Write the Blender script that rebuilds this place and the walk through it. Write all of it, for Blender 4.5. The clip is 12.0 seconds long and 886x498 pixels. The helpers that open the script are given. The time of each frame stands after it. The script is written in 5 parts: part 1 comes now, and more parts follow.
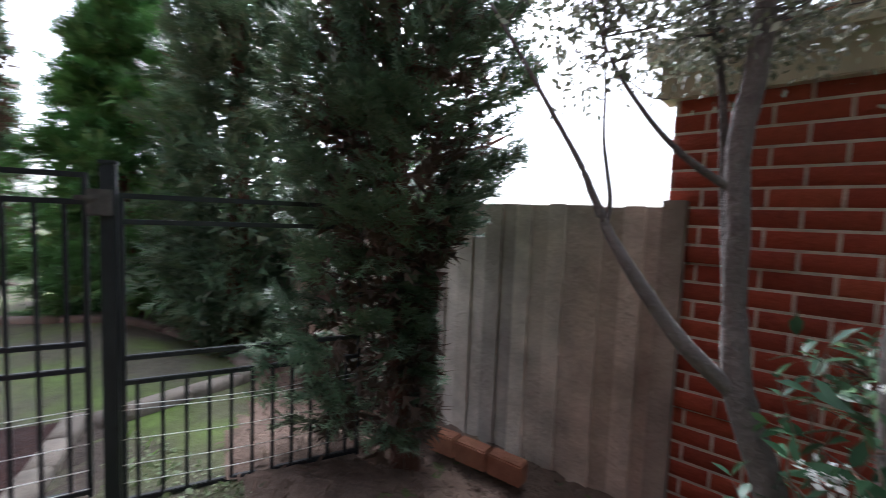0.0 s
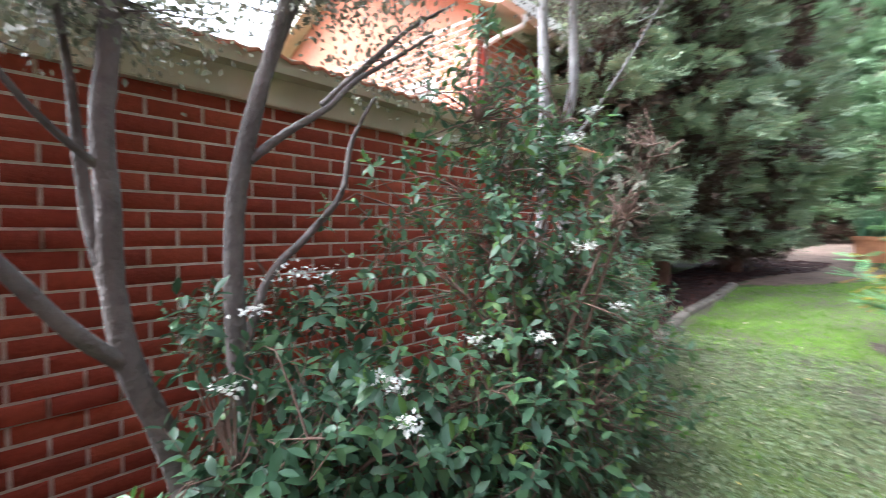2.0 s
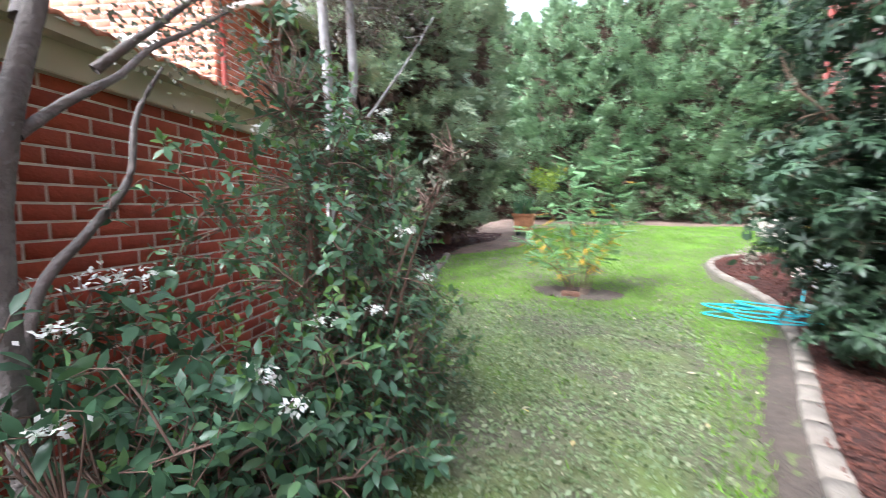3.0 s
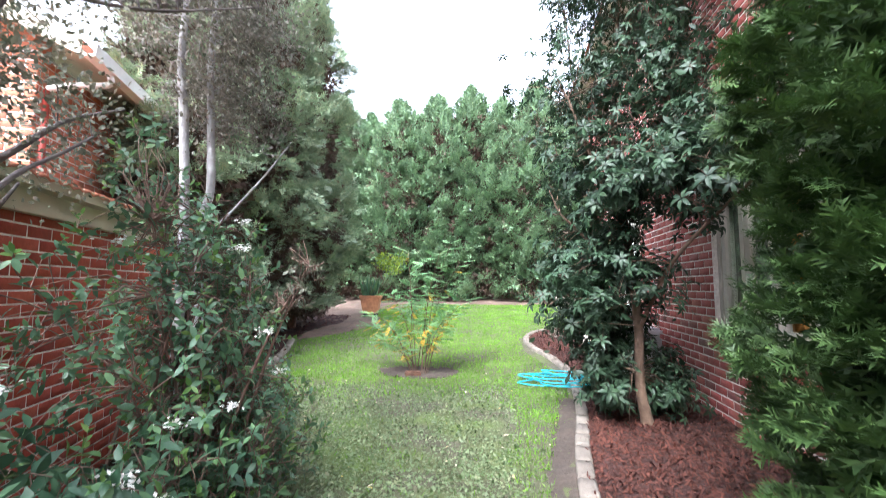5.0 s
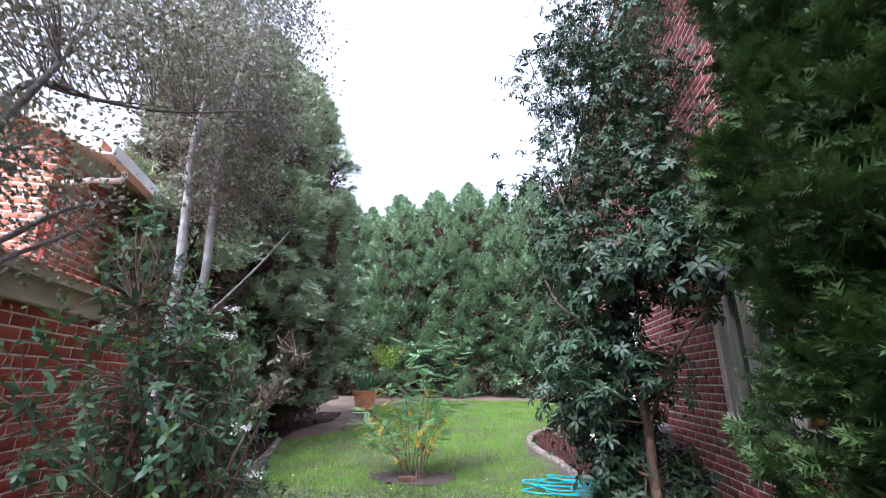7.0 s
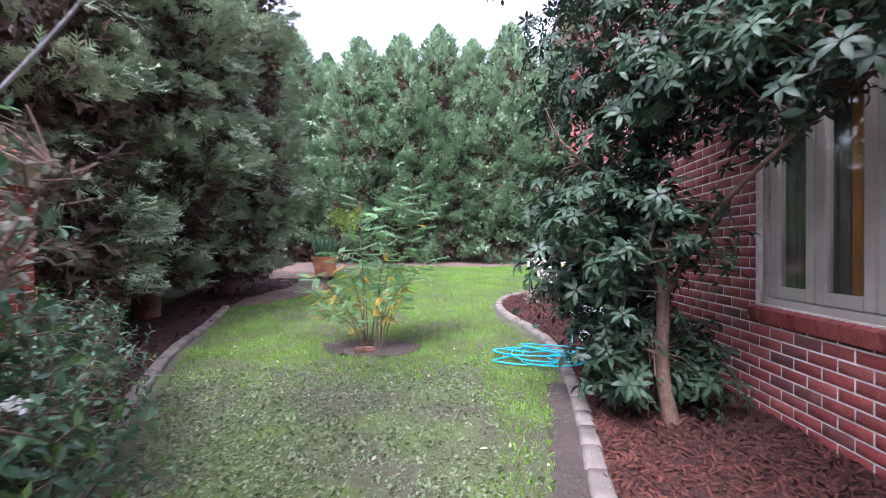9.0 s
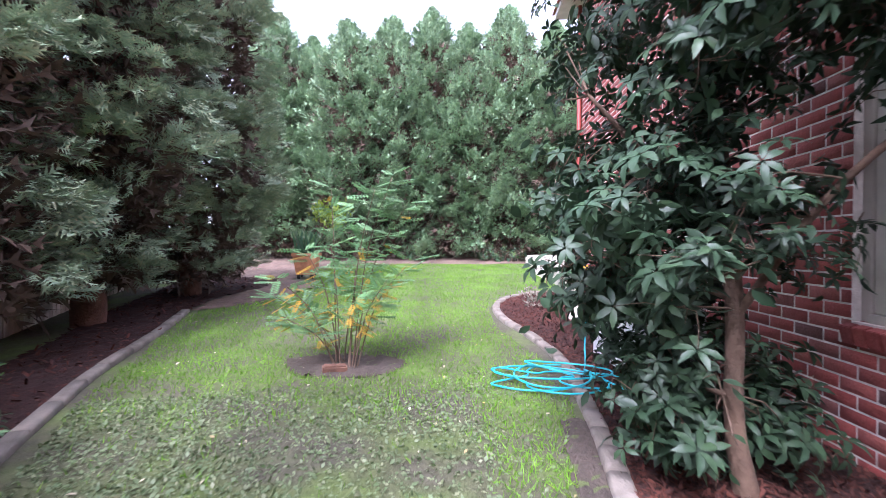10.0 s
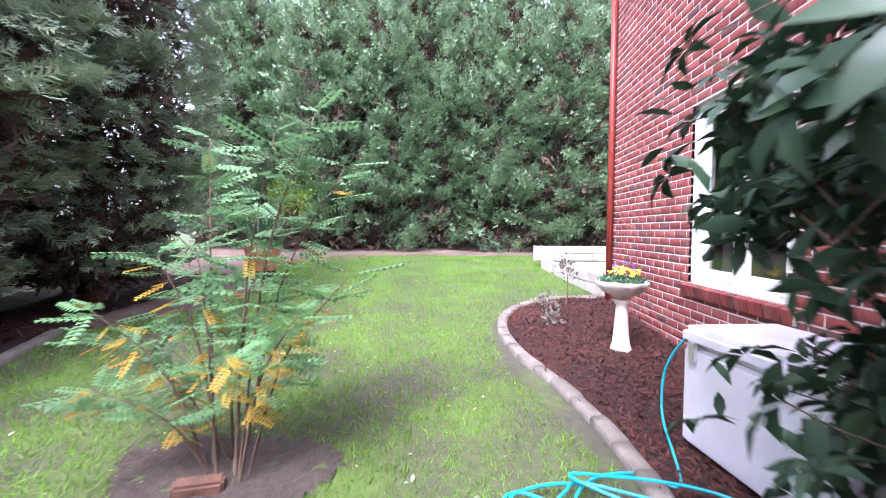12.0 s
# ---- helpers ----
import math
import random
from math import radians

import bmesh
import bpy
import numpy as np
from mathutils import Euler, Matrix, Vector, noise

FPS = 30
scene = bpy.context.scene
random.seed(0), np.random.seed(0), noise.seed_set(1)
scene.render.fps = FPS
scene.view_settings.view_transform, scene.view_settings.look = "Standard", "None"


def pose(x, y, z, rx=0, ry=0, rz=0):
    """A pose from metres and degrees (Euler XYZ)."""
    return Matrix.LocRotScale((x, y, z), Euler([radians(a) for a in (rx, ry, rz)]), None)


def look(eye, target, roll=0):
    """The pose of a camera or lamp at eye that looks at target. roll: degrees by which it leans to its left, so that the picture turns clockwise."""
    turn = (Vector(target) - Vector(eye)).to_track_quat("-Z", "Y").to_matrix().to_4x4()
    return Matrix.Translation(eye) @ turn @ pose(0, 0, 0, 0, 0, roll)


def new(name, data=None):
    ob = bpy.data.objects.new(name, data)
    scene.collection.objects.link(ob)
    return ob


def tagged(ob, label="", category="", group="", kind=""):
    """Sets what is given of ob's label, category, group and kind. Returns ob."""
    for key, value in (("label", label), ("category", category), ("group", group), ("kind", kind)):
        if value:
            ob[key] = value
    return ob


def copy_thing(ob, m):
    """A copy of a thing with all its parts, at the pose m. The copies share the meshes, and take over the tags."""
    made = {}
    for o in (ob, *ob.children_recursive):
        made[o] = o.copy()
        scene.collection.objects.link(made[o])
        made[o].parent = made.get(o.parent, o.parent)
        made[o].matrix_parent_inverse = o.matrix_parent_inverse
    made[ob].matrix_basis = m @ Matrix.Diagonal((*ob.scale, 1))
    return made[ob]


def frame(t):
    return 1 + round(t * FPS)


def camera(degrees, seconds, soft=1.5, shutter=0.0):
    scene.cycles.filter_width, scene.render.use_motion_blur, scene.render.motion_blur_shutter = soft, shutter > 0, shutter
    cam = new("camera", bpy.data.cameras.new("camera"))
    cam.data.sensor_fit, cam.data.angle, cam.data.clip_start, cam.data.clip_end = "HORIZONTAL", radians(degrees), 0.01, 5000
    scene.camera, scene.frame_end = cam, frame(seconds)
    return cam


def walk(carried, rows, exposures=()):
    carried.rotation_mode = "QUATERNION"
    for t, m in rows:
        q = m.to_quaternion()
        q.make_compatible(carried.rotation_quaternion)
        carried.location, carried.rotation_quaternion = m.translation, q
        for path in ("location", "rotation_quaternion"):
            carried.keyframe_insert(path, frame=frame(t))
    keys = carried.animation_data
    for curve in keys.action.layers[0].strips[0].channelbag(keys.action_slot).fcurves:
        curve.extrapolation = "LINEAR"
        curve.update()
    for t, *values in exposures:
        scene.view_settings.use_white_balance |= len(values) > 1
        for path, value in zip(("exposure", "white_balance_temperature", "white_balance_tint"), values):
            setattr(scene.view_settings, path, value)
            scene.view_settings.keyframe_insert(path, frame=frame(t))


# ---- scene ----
cam = camera(91.92, 12.0, soft=0.8, shutter=0.4)
ROWS = [
    (0.0, -0.002, -0.021, 1.208, 152.53, -4.01, -2.20), (0.5, 0.133, -0.028, 1.185, 132.48, -2.72, -1.80),
    (1.0, 0.217, -0.074, 1.176, 107.62, -3.21, -1.34), (1.5, 0.239, -0.205, 1.164, 85.64, -3.39, -1.06),
    (2.0, 0.247, -0.400, 1.172, 64.54, -3.26, -0.80), (2.5, 0.211, -0.609, 1.187, 46.00, -3.38, -0.55),
    (3.0, 0.120, -0.855, 1.201, 28.82, -5.44, -0.20), (3.2, 0.121, -0.948, 1.213, 23.92, -6.47, -0.06),
    (4.8, 0.293, -1.320, 1.333, 8.88, 2.32, 0.00), (5.0, 0.298, -1.326, 1.335, 8.73, 4.97, -0.08),
    (5.5, 0.301, -1.338, 1.350, 8.61, 10.44, -0.24), (6.0, 0.286, -1.344, 1.364, 8.59, 15.47, -0.24),
    (6.5, 0.298, -1.347, 1.365, 8.64, 18.05, -0.25), (7.0, 0.328, -1.289, 1.314, 8.62, 17.17, -0.09),
    (7.5, 0.317, -1.071, 1.265, 8.42, 11.14, -0.10), (7.7, 0.314, -0.950, 1.265, 8.30, 8.74, -0.10),
    (9.3, 0.187, 0.230, 1.257, 3.80, -0.45, -0.14), (9.5, 0.189, 0.413, 1.256, 3.76, -0.49, -0.16),
    (10.0, 0.199, 0.906, 1.267, 3.59, -0.52, -0.28), (10.5, 0.184, 1.402, 1.293, 3.35, -1.14, -0.45),
    (11.0, 0.184, 1.951, 1.314, 3.26, -1.76, -0.48), (11.5, 0.223, 2.466, 1.341, 3.36, -2.21, -0.35),
    (12.0, 0.224, 3.043, 1.350, 3.24, -2.49, -0.35),
]
EXPOSURES = [(0.0, 2.15, 5700, 13), (1.0, 2.3, 5700, 13), (2.0, 2.95, 5700, 11), (3.0, 2.85, 5750, 12), (5.0, 2.85, 5750, 13), (6.5, 2.32, 5550, 19), (7.5, 2.05, 5500, 21), (9.5, 2.52, 5500, 31), (12.0, 2.7, 5500, 29)]
walk(cam, [(t, pose(x, y, z, 90 + pitch, roll, yaw)) for t, x, y, z, yaw, pitch, roll in ROWS], EXPOSURES)

# ---- light: a bright overcast sky with a soft, wide sun behind the cloud ----
world = bpy.data.worlds.new("overcast_sky")
scene.world = world
world.use_nodes = True
wn = world.node_tree.nodes
sky = wn.new("ShaderNodeTexSky")
sky.sky_type = "NISHITA"
sky.sun_disc = False
sky.sun_elevation = radians(52)
sky.sun_rotation = radians(200)
sky.dust_density = 4.0
hsv = wn.new("ShaderNodeHueSaturation")
hsv.inputs["Saturation"].default_value = 0.25
world.node_tree.links.new(sky.outputs[0], hsv.inputs["Color"])
world.node_tree.links.new(hsv.outputs[0], wn["Background"].inputs["Color"])
wn["Background"].inputs["Strength"].default_value = 0.15
sun = new("sun", bpy.data.lights.new("sun", "SUN"))
sun.data.energy = 0.9
sun.data.angle = radians(25)
sun.data.color = (1.0, 0.96, 0.9)
# the sun's direction agrees with the sky's rotation
SUN_TO = Vector((math.sin(radians(200)) * math.cos(radians(52)), math.cos(radians(200)) * math.cos(radians(52)), math.sin(radians(52))))
sun.matrix_world = look(SUN_TO * 30, (0, 0, 0))

# ---- materials ----
rng = np.random.default_rng(7)


def material(name, colours, rough=0.8, scale=6.0, detail=6.0, bump=0.0, bump_scale=40.0, pick="noise", metal=0.0, stain=0.25, stain_scale=1.2, translucent=0.0, spread=1.0, spec=0.5):
    """A node material: colours mixed by noise, by island or by object; a broad stain over it; fine bump."""
    m = bpy.data.materials.new(name)
    m.use_nodes = True
    t, l = m.node_tree, m.node_tree.links
    n = t.nodes
    bsdf = n["Principled BSDF"]
    bsdf.inputs["Roughness"].default_value = rough
    bsdf.inputs["Metallic"].default_value = metal
    bsdf.inputs["Specular IOR Level"].default_value = spec
    co = n.new("ShaderNodeNewGeometry")
    ramp = n.new("ShaderNodeValToRGB")
    els = ramp.color_ramp.elements
    while len(els) < len(colours):
        els.new(0.5)
    for i, c in enumerate(colours):
        els[i].position = 0.5 + (i / max(1, len(colours) - 1) - 0.5) * spread
        els[i].color = (*c, 1)
    noise1 = n.new("ShaderNodeTexNoise")
    noise1.inputs["Scale"].default_value = scale
    noise1.inputs["Detail"].default_value = detail
    l.new(co.outputs["Position"], noise1.inputs["Vector"])
    if pick == "noise":
        l.new(noise1.outputs["Fac"], ramp.inputs["Fac"])
    else:
        info = n.new("ShaderNodeObjectInfo")
        add = n.new("ShaderNodeMath")
        add.operation = "ADD"
        fr = n.new("ShaderNodeMath")
        fr.operation = "FRACT"
        l.new(info.outputs["Random"], add.inputs[0])
        l.new(co.outputs["Random Per Island"], add.inputs[1])
        l.new(add.outputs[0], fr.inputs[0])
        l.new(fr.outputs[0], ramp.inputs["Fac"])
    big = n.new("ShaderNodeTexNoise")
    big.inputs["Scale"].default_value = stain_scale
    big.inputs["Detail"].default_value = 5
    l.new(co.outputs["Position"], big.inputs["Vector"])
    mr = n.new("ShaderNodeMapRange")
    mr.inputs["From Min"].default_value, mr.inputs["From Max"].default_value = 0.3, 0.7
    mr.inputs["To Min"].default_value, mr.inputs["To Max"].default_value = 1 - stain, 1 + stain
    l.new(big.outputs["Fac"], mr.inputs["Value"])
    fine = n.new("ShaderNodeMapRange")
    fine.inputs["From Min"].default_value, fine.inputs["From Max"].default_value = 0.3, 0.7
    fine.inputs["To Min"].default_value, fine.inputs["To Max"].default_value = 0.88, 1.12
    l.new(noise1.outputs["Fac"], fine.inputs["Value"])
    mul = n.new("ShaderNodeMath")
    mul.operation = "MULTIPLY"
    l.new(mr.outputs[0], mul.inputs[0])
    l.new(fine.outputs[0], mul.inputs[1])
    sc = n.new("ShaderNodeVectorMath")
    sc.operation = "SCALE"
    l.new(ramp.outputs["Color"], sc.inputs[0])
    l.new(mul.outputs[0], sc.inputs["Scale"])
    l.new(sc.outputs[0], bsdf.inputs["Base Color"])
    if bump > 0:
        bn = n.new("ShaderNodeTexNoise")
        bn.inputs["Scale"].default_value = bump_scale
        bn.inputs["Detail"].default_value = 4
        l.new(co.outputs["Position"], bn.inputs["Vector"])
        b = n.new("ShaderNodeBump")
        b.inputs["Strength"].default_value = bump
        b.inputs["Distance"].default_value = 0.02
        l.new(bn.outputs["Fac"], b.inputs["Height"])
        l.new(b.outputs[0], bsdf.inputs["Normal"])
    if translucent > 0:
        tr = n.new("ShaderNodeBsdfTranslucent")
        l.new(sc.outputs[0], tr.inputs["Color"])
        mix = n.new("ShaderNodeMixShader")
        mix.inputs[0].default_value = translucent
        l.new(bsdf.outputs[0], mix.inputs[1])
        l.new(tr.outputs[0], mix.inputs[2])
        l.new(mix.outputs[0], n["Material Output"].inputs["Surface"])
    return m


def leafy(name, colours, rough=0.45, translucent=0.3, stain=0.3, spec=0.5):
    return material(name, colours, rough, scale=25, pick="island", stain=stain, stain_scale=1.6, translucent=translucent, spec=spec)


MORTAR = material("mortar", [(0.5208, 0.4464, 0.3720), (0.6820, 0.6076, 0.5208)], 0.95, 18, bump=0.3, bump_scale=90)
BRICK_RED = material("red_brick", [(0.2346, 0.0386, 0.0199), (0.3518, 0.0607, 0.0276), (0.2932, 0.0464, 0.0243), (0.3987, 0.0828, 0.0386)], 0.85, 30, pick="island", bump=0.35, bump_scale=70, stain=0.15)
BRICK_HOUSE = material("plum_brick", [(0.2468, 0.0524, 0.0436), (0.2992, 0.0673, 0.0554), (0.2094, 0.0449, 0.0396), (0.3216, 0.0898, 0.0713), (0.1272, 0.0524, 0.0475)], 0.85, 30, pick="island", bump=0.35, bump_scale=70, stain=0.12)
MORTAR_PALE = material("pale_mortar", [(0.55, 0.50, 0.45), (0.70, 0.65, 0.60)], 0.95, 18, bump=0.3, bump_scale=90)
BRICK_ORANGE = material("orange_brick", [(0.44, 0.145, 0.080), (0.52, 0.20, 0.115), (0.37, 0.115, 0.068)], 0.85, 30, pick="island", bump=0.3, bump_scale=70, stain=0.12)
PALING = material("weathered_paling", [(0.4116, 0.3431, 0.2744), (0.5762, 0.4939, 0.4116), (0.3293, 0.2744, 0.2333), (0.686, 0.6037, 0.5076)], 0.9, 9, pick="island", bump=0.5, bump_scale=35, stain=0.3, stain_scale=3)
SLEEPER = material("red_paver", [(0.30, 0.12, 0.07), (0.38, 0.17, 0.10)], 0.9, 12, bump=0.4, bump_scale=60)
CREAM = material("cream_paint", [(0.50, 0.45, 0.33), (0.56, 0.50, 0.38)], 0.55, 3, stain=0.12)
TILE = material("terracotta_tile", [(0.42, 0.15, 0.08), (0.50, 0.20, 0.11), (0.35, 0.12, 0.07)], 0.8, 20, pick="island", bump=0.2, stain=0.3)
BLACK_IRON = material("black_painted_steel", [(0.010, 0.012, 0.016), (0.02, 0.022, 0.026)], 0.4, 20, stain=0.3, bump=0.1)
LATCH = material("worn_steel", [(0.05, 0.05, 0.05), (0.14, 0.12, 0.11)], 0.5, 30, metal=0.5)
WIRE = material("galvanised_wire", [(0.55, 0.55, 0.52), (0.65, 0.65, 0.62)], 0.4, 20, metal=0.8)
CONCRETE = material("edging_concrete", [(0.1377, 0.1165, 0.0954), (0.2013, 0.1748, 0.1431), (0.1695, 0.1431, 0.1165)], 0.95, 10, pick="island", bump=0.5, bump_scale=60, stain=0.3, stain_scale=4)
MULCH = material("mulch", [(0.0138, 0.0039, 0.0025), (0.0307, 0.0087, 0.0056), (0.0460, 0.0146, 0.0092)], 0.95, 45, bump=1.0, bump_scale=70, stain=0.3, spread=0.7)
CHIP = material("bark_chip", [(0.0289, 0.0074, 0.0045), (0.0626, 0.0168, 0.0099), (0.0965, 0.0299, 0.0173), (0.0483, 0.0132, 0.0077)], 0.9, 30, pick="island")
DIRT = material("bare_soil", [(0.096, 0.063, 0.0465), (0.176, 0.12, 0.0899)], 0.97, 20, bump=0.8, bump_scale=50, stain=0.3)
SOIL_DARK = material("dark_damp_soil", [(0.045, 0.034, 0.026), (0.085, 0.064, 0.050)], 0.97, 20, bump=0.8, bump_scale=50, stain=0.3)
OLD_BRICK = material("dirty_old_brick", [(0.09, 0.045, 0.03), (0.16, 0.08, 0.05)], 0.95, 14, bump=0.6, bump_scale=50, stain=0.35, stain_scale=8)
BARK_GREY = material("grey_bark", [(0.0806, 0.0682, 0.0627), (0.1364, 0.1178, 0.1089), (0.1054, 0.0899, 0.0825)], 0.85, 16, bump=0.6, bump_scale=45, stain=0.3, stain_scale=5)
BARK_PALE = material("pale_bark", [(0.238, 0.2262, 0.2208), (0.357, 0.348, 0.3404)], 0.85, 16, bump=0.5, bump_scale=45, stain=0.3, stain_scale=5)
BARK_TAN = material("tan_bark", [(0.0960, 0.0600, 0.0390), (0.1500, 0.0960, 0.0630)], 0.85, 16, bump=0.6, bump_scale=45, stain=0.25, stain_scale=5)
BARK_RED = material("cypress_bark", [(0.10, 0.045, 0.03), (0.17, 0.08, 0.055)], 0.95, 16, bump=0.9, bump_scale=35, stain=0.3, stain_scale=5)
TWIG = material("dry_twig", [(0.12, 0.075, 0.055), (0.19, 0.12, 0.09)], 0.9, 16)
CONIFER = leafy("conifer_green", [(0.1177, 0.1959, 0.1125), (0.1847, 0.2875, 0.1436), (0.1502, 0.2418, 0.1436), (0.2517, 0.3626, 0.1763)], 0.45, 0.12)
CONIFER_BLUE = leafy("cypress_green", [(0.1804, 0.2531, 0.1667), (0.2708, 0.3532, 0.2232), (0.2242, 0.3128, 0.1845), (0.3828, 0.3908, 0.2409)], 0.5, 0.12)
# deeper green for the gate conifers, with their shade put into the colour
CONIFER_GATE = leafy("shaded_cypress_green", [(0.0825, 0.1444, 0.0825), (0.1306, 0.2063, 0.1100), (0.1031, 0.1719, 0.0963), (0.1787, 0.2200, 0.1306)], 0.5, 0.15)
CONIFER_FRESH = leafy("fresh_conifer_green", [(0.0250, 0.0577, 0.0137), (0.0453, 0.0891, 0.0169), (0.0354, 0.0755, 0.0189), (0.0654, 0.1160, 0.0225)], 0.6, 0.15)
CONIFER_BRIGHT = leafy("bright_conifer_green", [(0.0780, 0.1872, 0.0546), (0.1092, 0.2496, 0.0702), (0.0936, 0.2184, 0.0624)], 0.6, 0.15)
DRY_SPRAY = leafy("dry_conifer_spray", [(0.0800, 0.0520, 0.0360), (0.1200, 0.0800, 0.0560)], 0.8, 0.1)
GLOSSY = leafy("dark_glossy_leaf", [(0.0181, 0.0433, 0.0215), (0.0285, 0.0591, 0.0266), (0.0248, 0.0514, 0.0266), (0.0412, 0.0791, 0.0345)], 0.5, 0.12, spec=0.4)
VIB = leafy("viburnum_leaf", [(0.0426, 0.1014, 0.0559), (0.0633, 0.1395, 0.0726), (0.056, 0.1246, 0.0643), (0.1122, 0.218, 0.081)], 0.4, 0.25)
VIB_DARK = leafy("dark_viburnum_leaf", [(0.0687, 0.1413, 0.0807), (0.1010, 0.1978, 0.1010), (0.0848, 0.1716, 0.0928), (0.1716, 0.3028, 0.1251)], 0.36, 0.22)
VIB_TIP = leafy("young_leaf", [(0.1196, 0.22, 0.0518), (0.0837, 0.1811, 0.0414), (0.1555, 0.2457, 0.0621)], 0.4, 0.35)
PITTO = leafy("grey_green_leaf", [(0.1455, 0.1587, 0.0991), (0.238, 0.238, 0.1719), (0.0926, 0.1125, 0.0661), (0.3703, 0.3571, 0.2777)], 0.5, 0.3)
DUSTY = leafy("dusty_grey_leaf", [(0.15, 0.14, 0.10), (0.22, 0.20, 0.16), (0.11, 0.11, 0.08), (0.28, 0.26, 0.22)], 0.6, 0.3)
PINNATE = leafy("pinnate_leaf", [(0.1135, 0.2394, 0.1056), (0.1702, 0.3099, 0.1173), (0.1324, 0.2676, 0.1290)], 0.5, 0.35)
YELLOW = leafy("yellowing_leaf", [(0.50, 0.30, 0.025), (0.42, 0.30, 0.04), (0.55, 0.26, 0.02)], 0.5, 0.35)
LIME = leafy("lime_leaf", [(0.22, 0.32, 0.03), (0.30, 0.38, 0.05), (0.14, 0.26, 0.03)], 0.4, 0.35)
GRASS = leafy("grass_blade", [(0.0994, 0.2447, 0.0093), (0.1458, 0.3212, 0.0130), (0.1193, 0.2752, 0.0139), (0.1988, 0.3365, 0.0232)], 0.6, 0.3)
CLOVER = leafy("ground_cover_leaf", [(0.121, 0.1728, 0.0734), (0.1694, 0.216, 0.1075), (0.0908, 0.1404, 0.0489), (0.242, 0.2592, 0.1466)], 0.5, 0.25)
LITTER = leafy("fallen_leaf", [(0.50, 0.42, 0.30), (0.62, 0.56, 0.42), (0.40, 0.30, 0.16), (0.55, 0.42, 0.10)], 0.7, 0.2)
PETAL = leafy("white_petal", [(0.75, 0.74, 0.68), (0.82, 0.82, 0.78)], 0.6, 0.3, stain=0.05)
PETAL_YELLOW = leafy("yellow_petal", [(0.80, 0.52, 0.02), (0.85, 0.62, 0.03)], 0.6, 0.3, stain=0.05)
PETAL_VIOLET = leafy("violet_petal", [(0.05, 0.03, 0.22), (0.10, 0.06, 0.30)], 0.6, 0.2, stain=0.05)
WHITE_FRAME = material("white_window_paint", [(0.72, 0.71, 0.68), (0.80, 0.79, 0.76)], 0.35, 4, stain=0.05)
BEIGE_FRAME = material("beige_window_paint", [(0.357, 0.323, 0.272), (0.408, 0.374, 0.323)], 0.4, 4, stain=0.06)
STONEWARE = material("cast_stone", [(0.62, 0.52, 0.44), (0.72, 0.63, 0.55), (0.66, 0.56, 0.48)], 0.9, 14, bump=0.3, bump_scale=60, stain=0.2, stain_scale=5)
TERRACOTTA = material("terracotta_pot", [(0.40, 0.17, 0.08), (0.50, 0.23, 0.12)], 0.85, 14, bump=0.2, stain=0.2, stain_scale=4)
CHEST = material("white_enamel", [(0.528, 0.5104, 0.528), (0.5984, 0.5808, 0.5984)], 0.45, 3, stain=0.08)
HOSE = material("turquoise_hose", [(0.01, 0.34, 0.40), (0.02, 0.44, 0.50)], 0.35, 20, stain=0.1)
RED_PIPE = material("red_painted_pipe", [(0.2250, 0.0338, 0.0225), (0.2700, 0.0450, 0.0300)], 0.45, 6, stain=0.15)
RENDER_WALL = material("limestone_block", [(0.3834, 0.3485, 0.2927), (0.4600, 0.4252, 0.3694)], 0.9, 10, pick="island", bump=0.3, stain=0.2)
CURTAIN = material("grey_curtain", [(0.135, 0.1215, 0.108), (0.171, 0.1575, 0.1395)], 0.9, 10)
BLIND = material("amber_blind", [(0.42, 0.20, 0.05), (0.48, 0.24, 0.07)], 0.8, 6, stain=0.1)
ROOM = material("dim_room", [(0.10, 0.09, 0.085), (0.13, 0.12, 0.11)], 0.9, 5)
GLASS = bpy.data.materials.new("window_glass")
GLASS.use_nodes = True
gb = GLASS.node_tree.nodes["Principled BSDF"]
gb.inputs["Base Color"].default_value = (0.9, 0.95, 0.93, 1)
gb.inputs["Roughness"].default_value = 0.02
gb.inputs["Transmission Weight"].default_value = 1.0
gb.inputs["IOR"].default_value = 1.45


def lawn_material():
    """Bare soil, thin grass and greener patches, mixed by two scales of noise."""
    m = material("lawn_soil", [(0.075, 0.060, 0.047), (0.08, 0.075, 0.045), (0.08, 0.11, 0.028), (0.095, 0.165, 0.022)], 0.95, 1.3, detail=8, bump=0.8, bump_scale=60, stain=0.2, stain_scale=14, spread=0.55)
    return m


LAWN = lawn_material()

# ---- mesh helpers ----


def adopt(ob, parent):
    """Make ob, built in world places, a part of parent."""
    ob.parent = parent
    if parent.parent is None:
        ob.matrix_parent_inverse = parent.matrix_basis.inverted()
    return ob



def link_mesh(name, bm, mat, parent=None, label="", smooth=False):
    me = bpy.data.meshes.new(name)
    bm.normal_update()
    bm.to_mesh(me)
    bm.free()
    me.materials.append(mat)
    if smooth:
        me.polygons.foreach_set("use_smooth", [True] * len(me.polygons))
    ob = new(name, me)
    if parent:
        adopt(ob, parent)
    if label:
        ob["label"] = label
    return ob


part = link_mesh


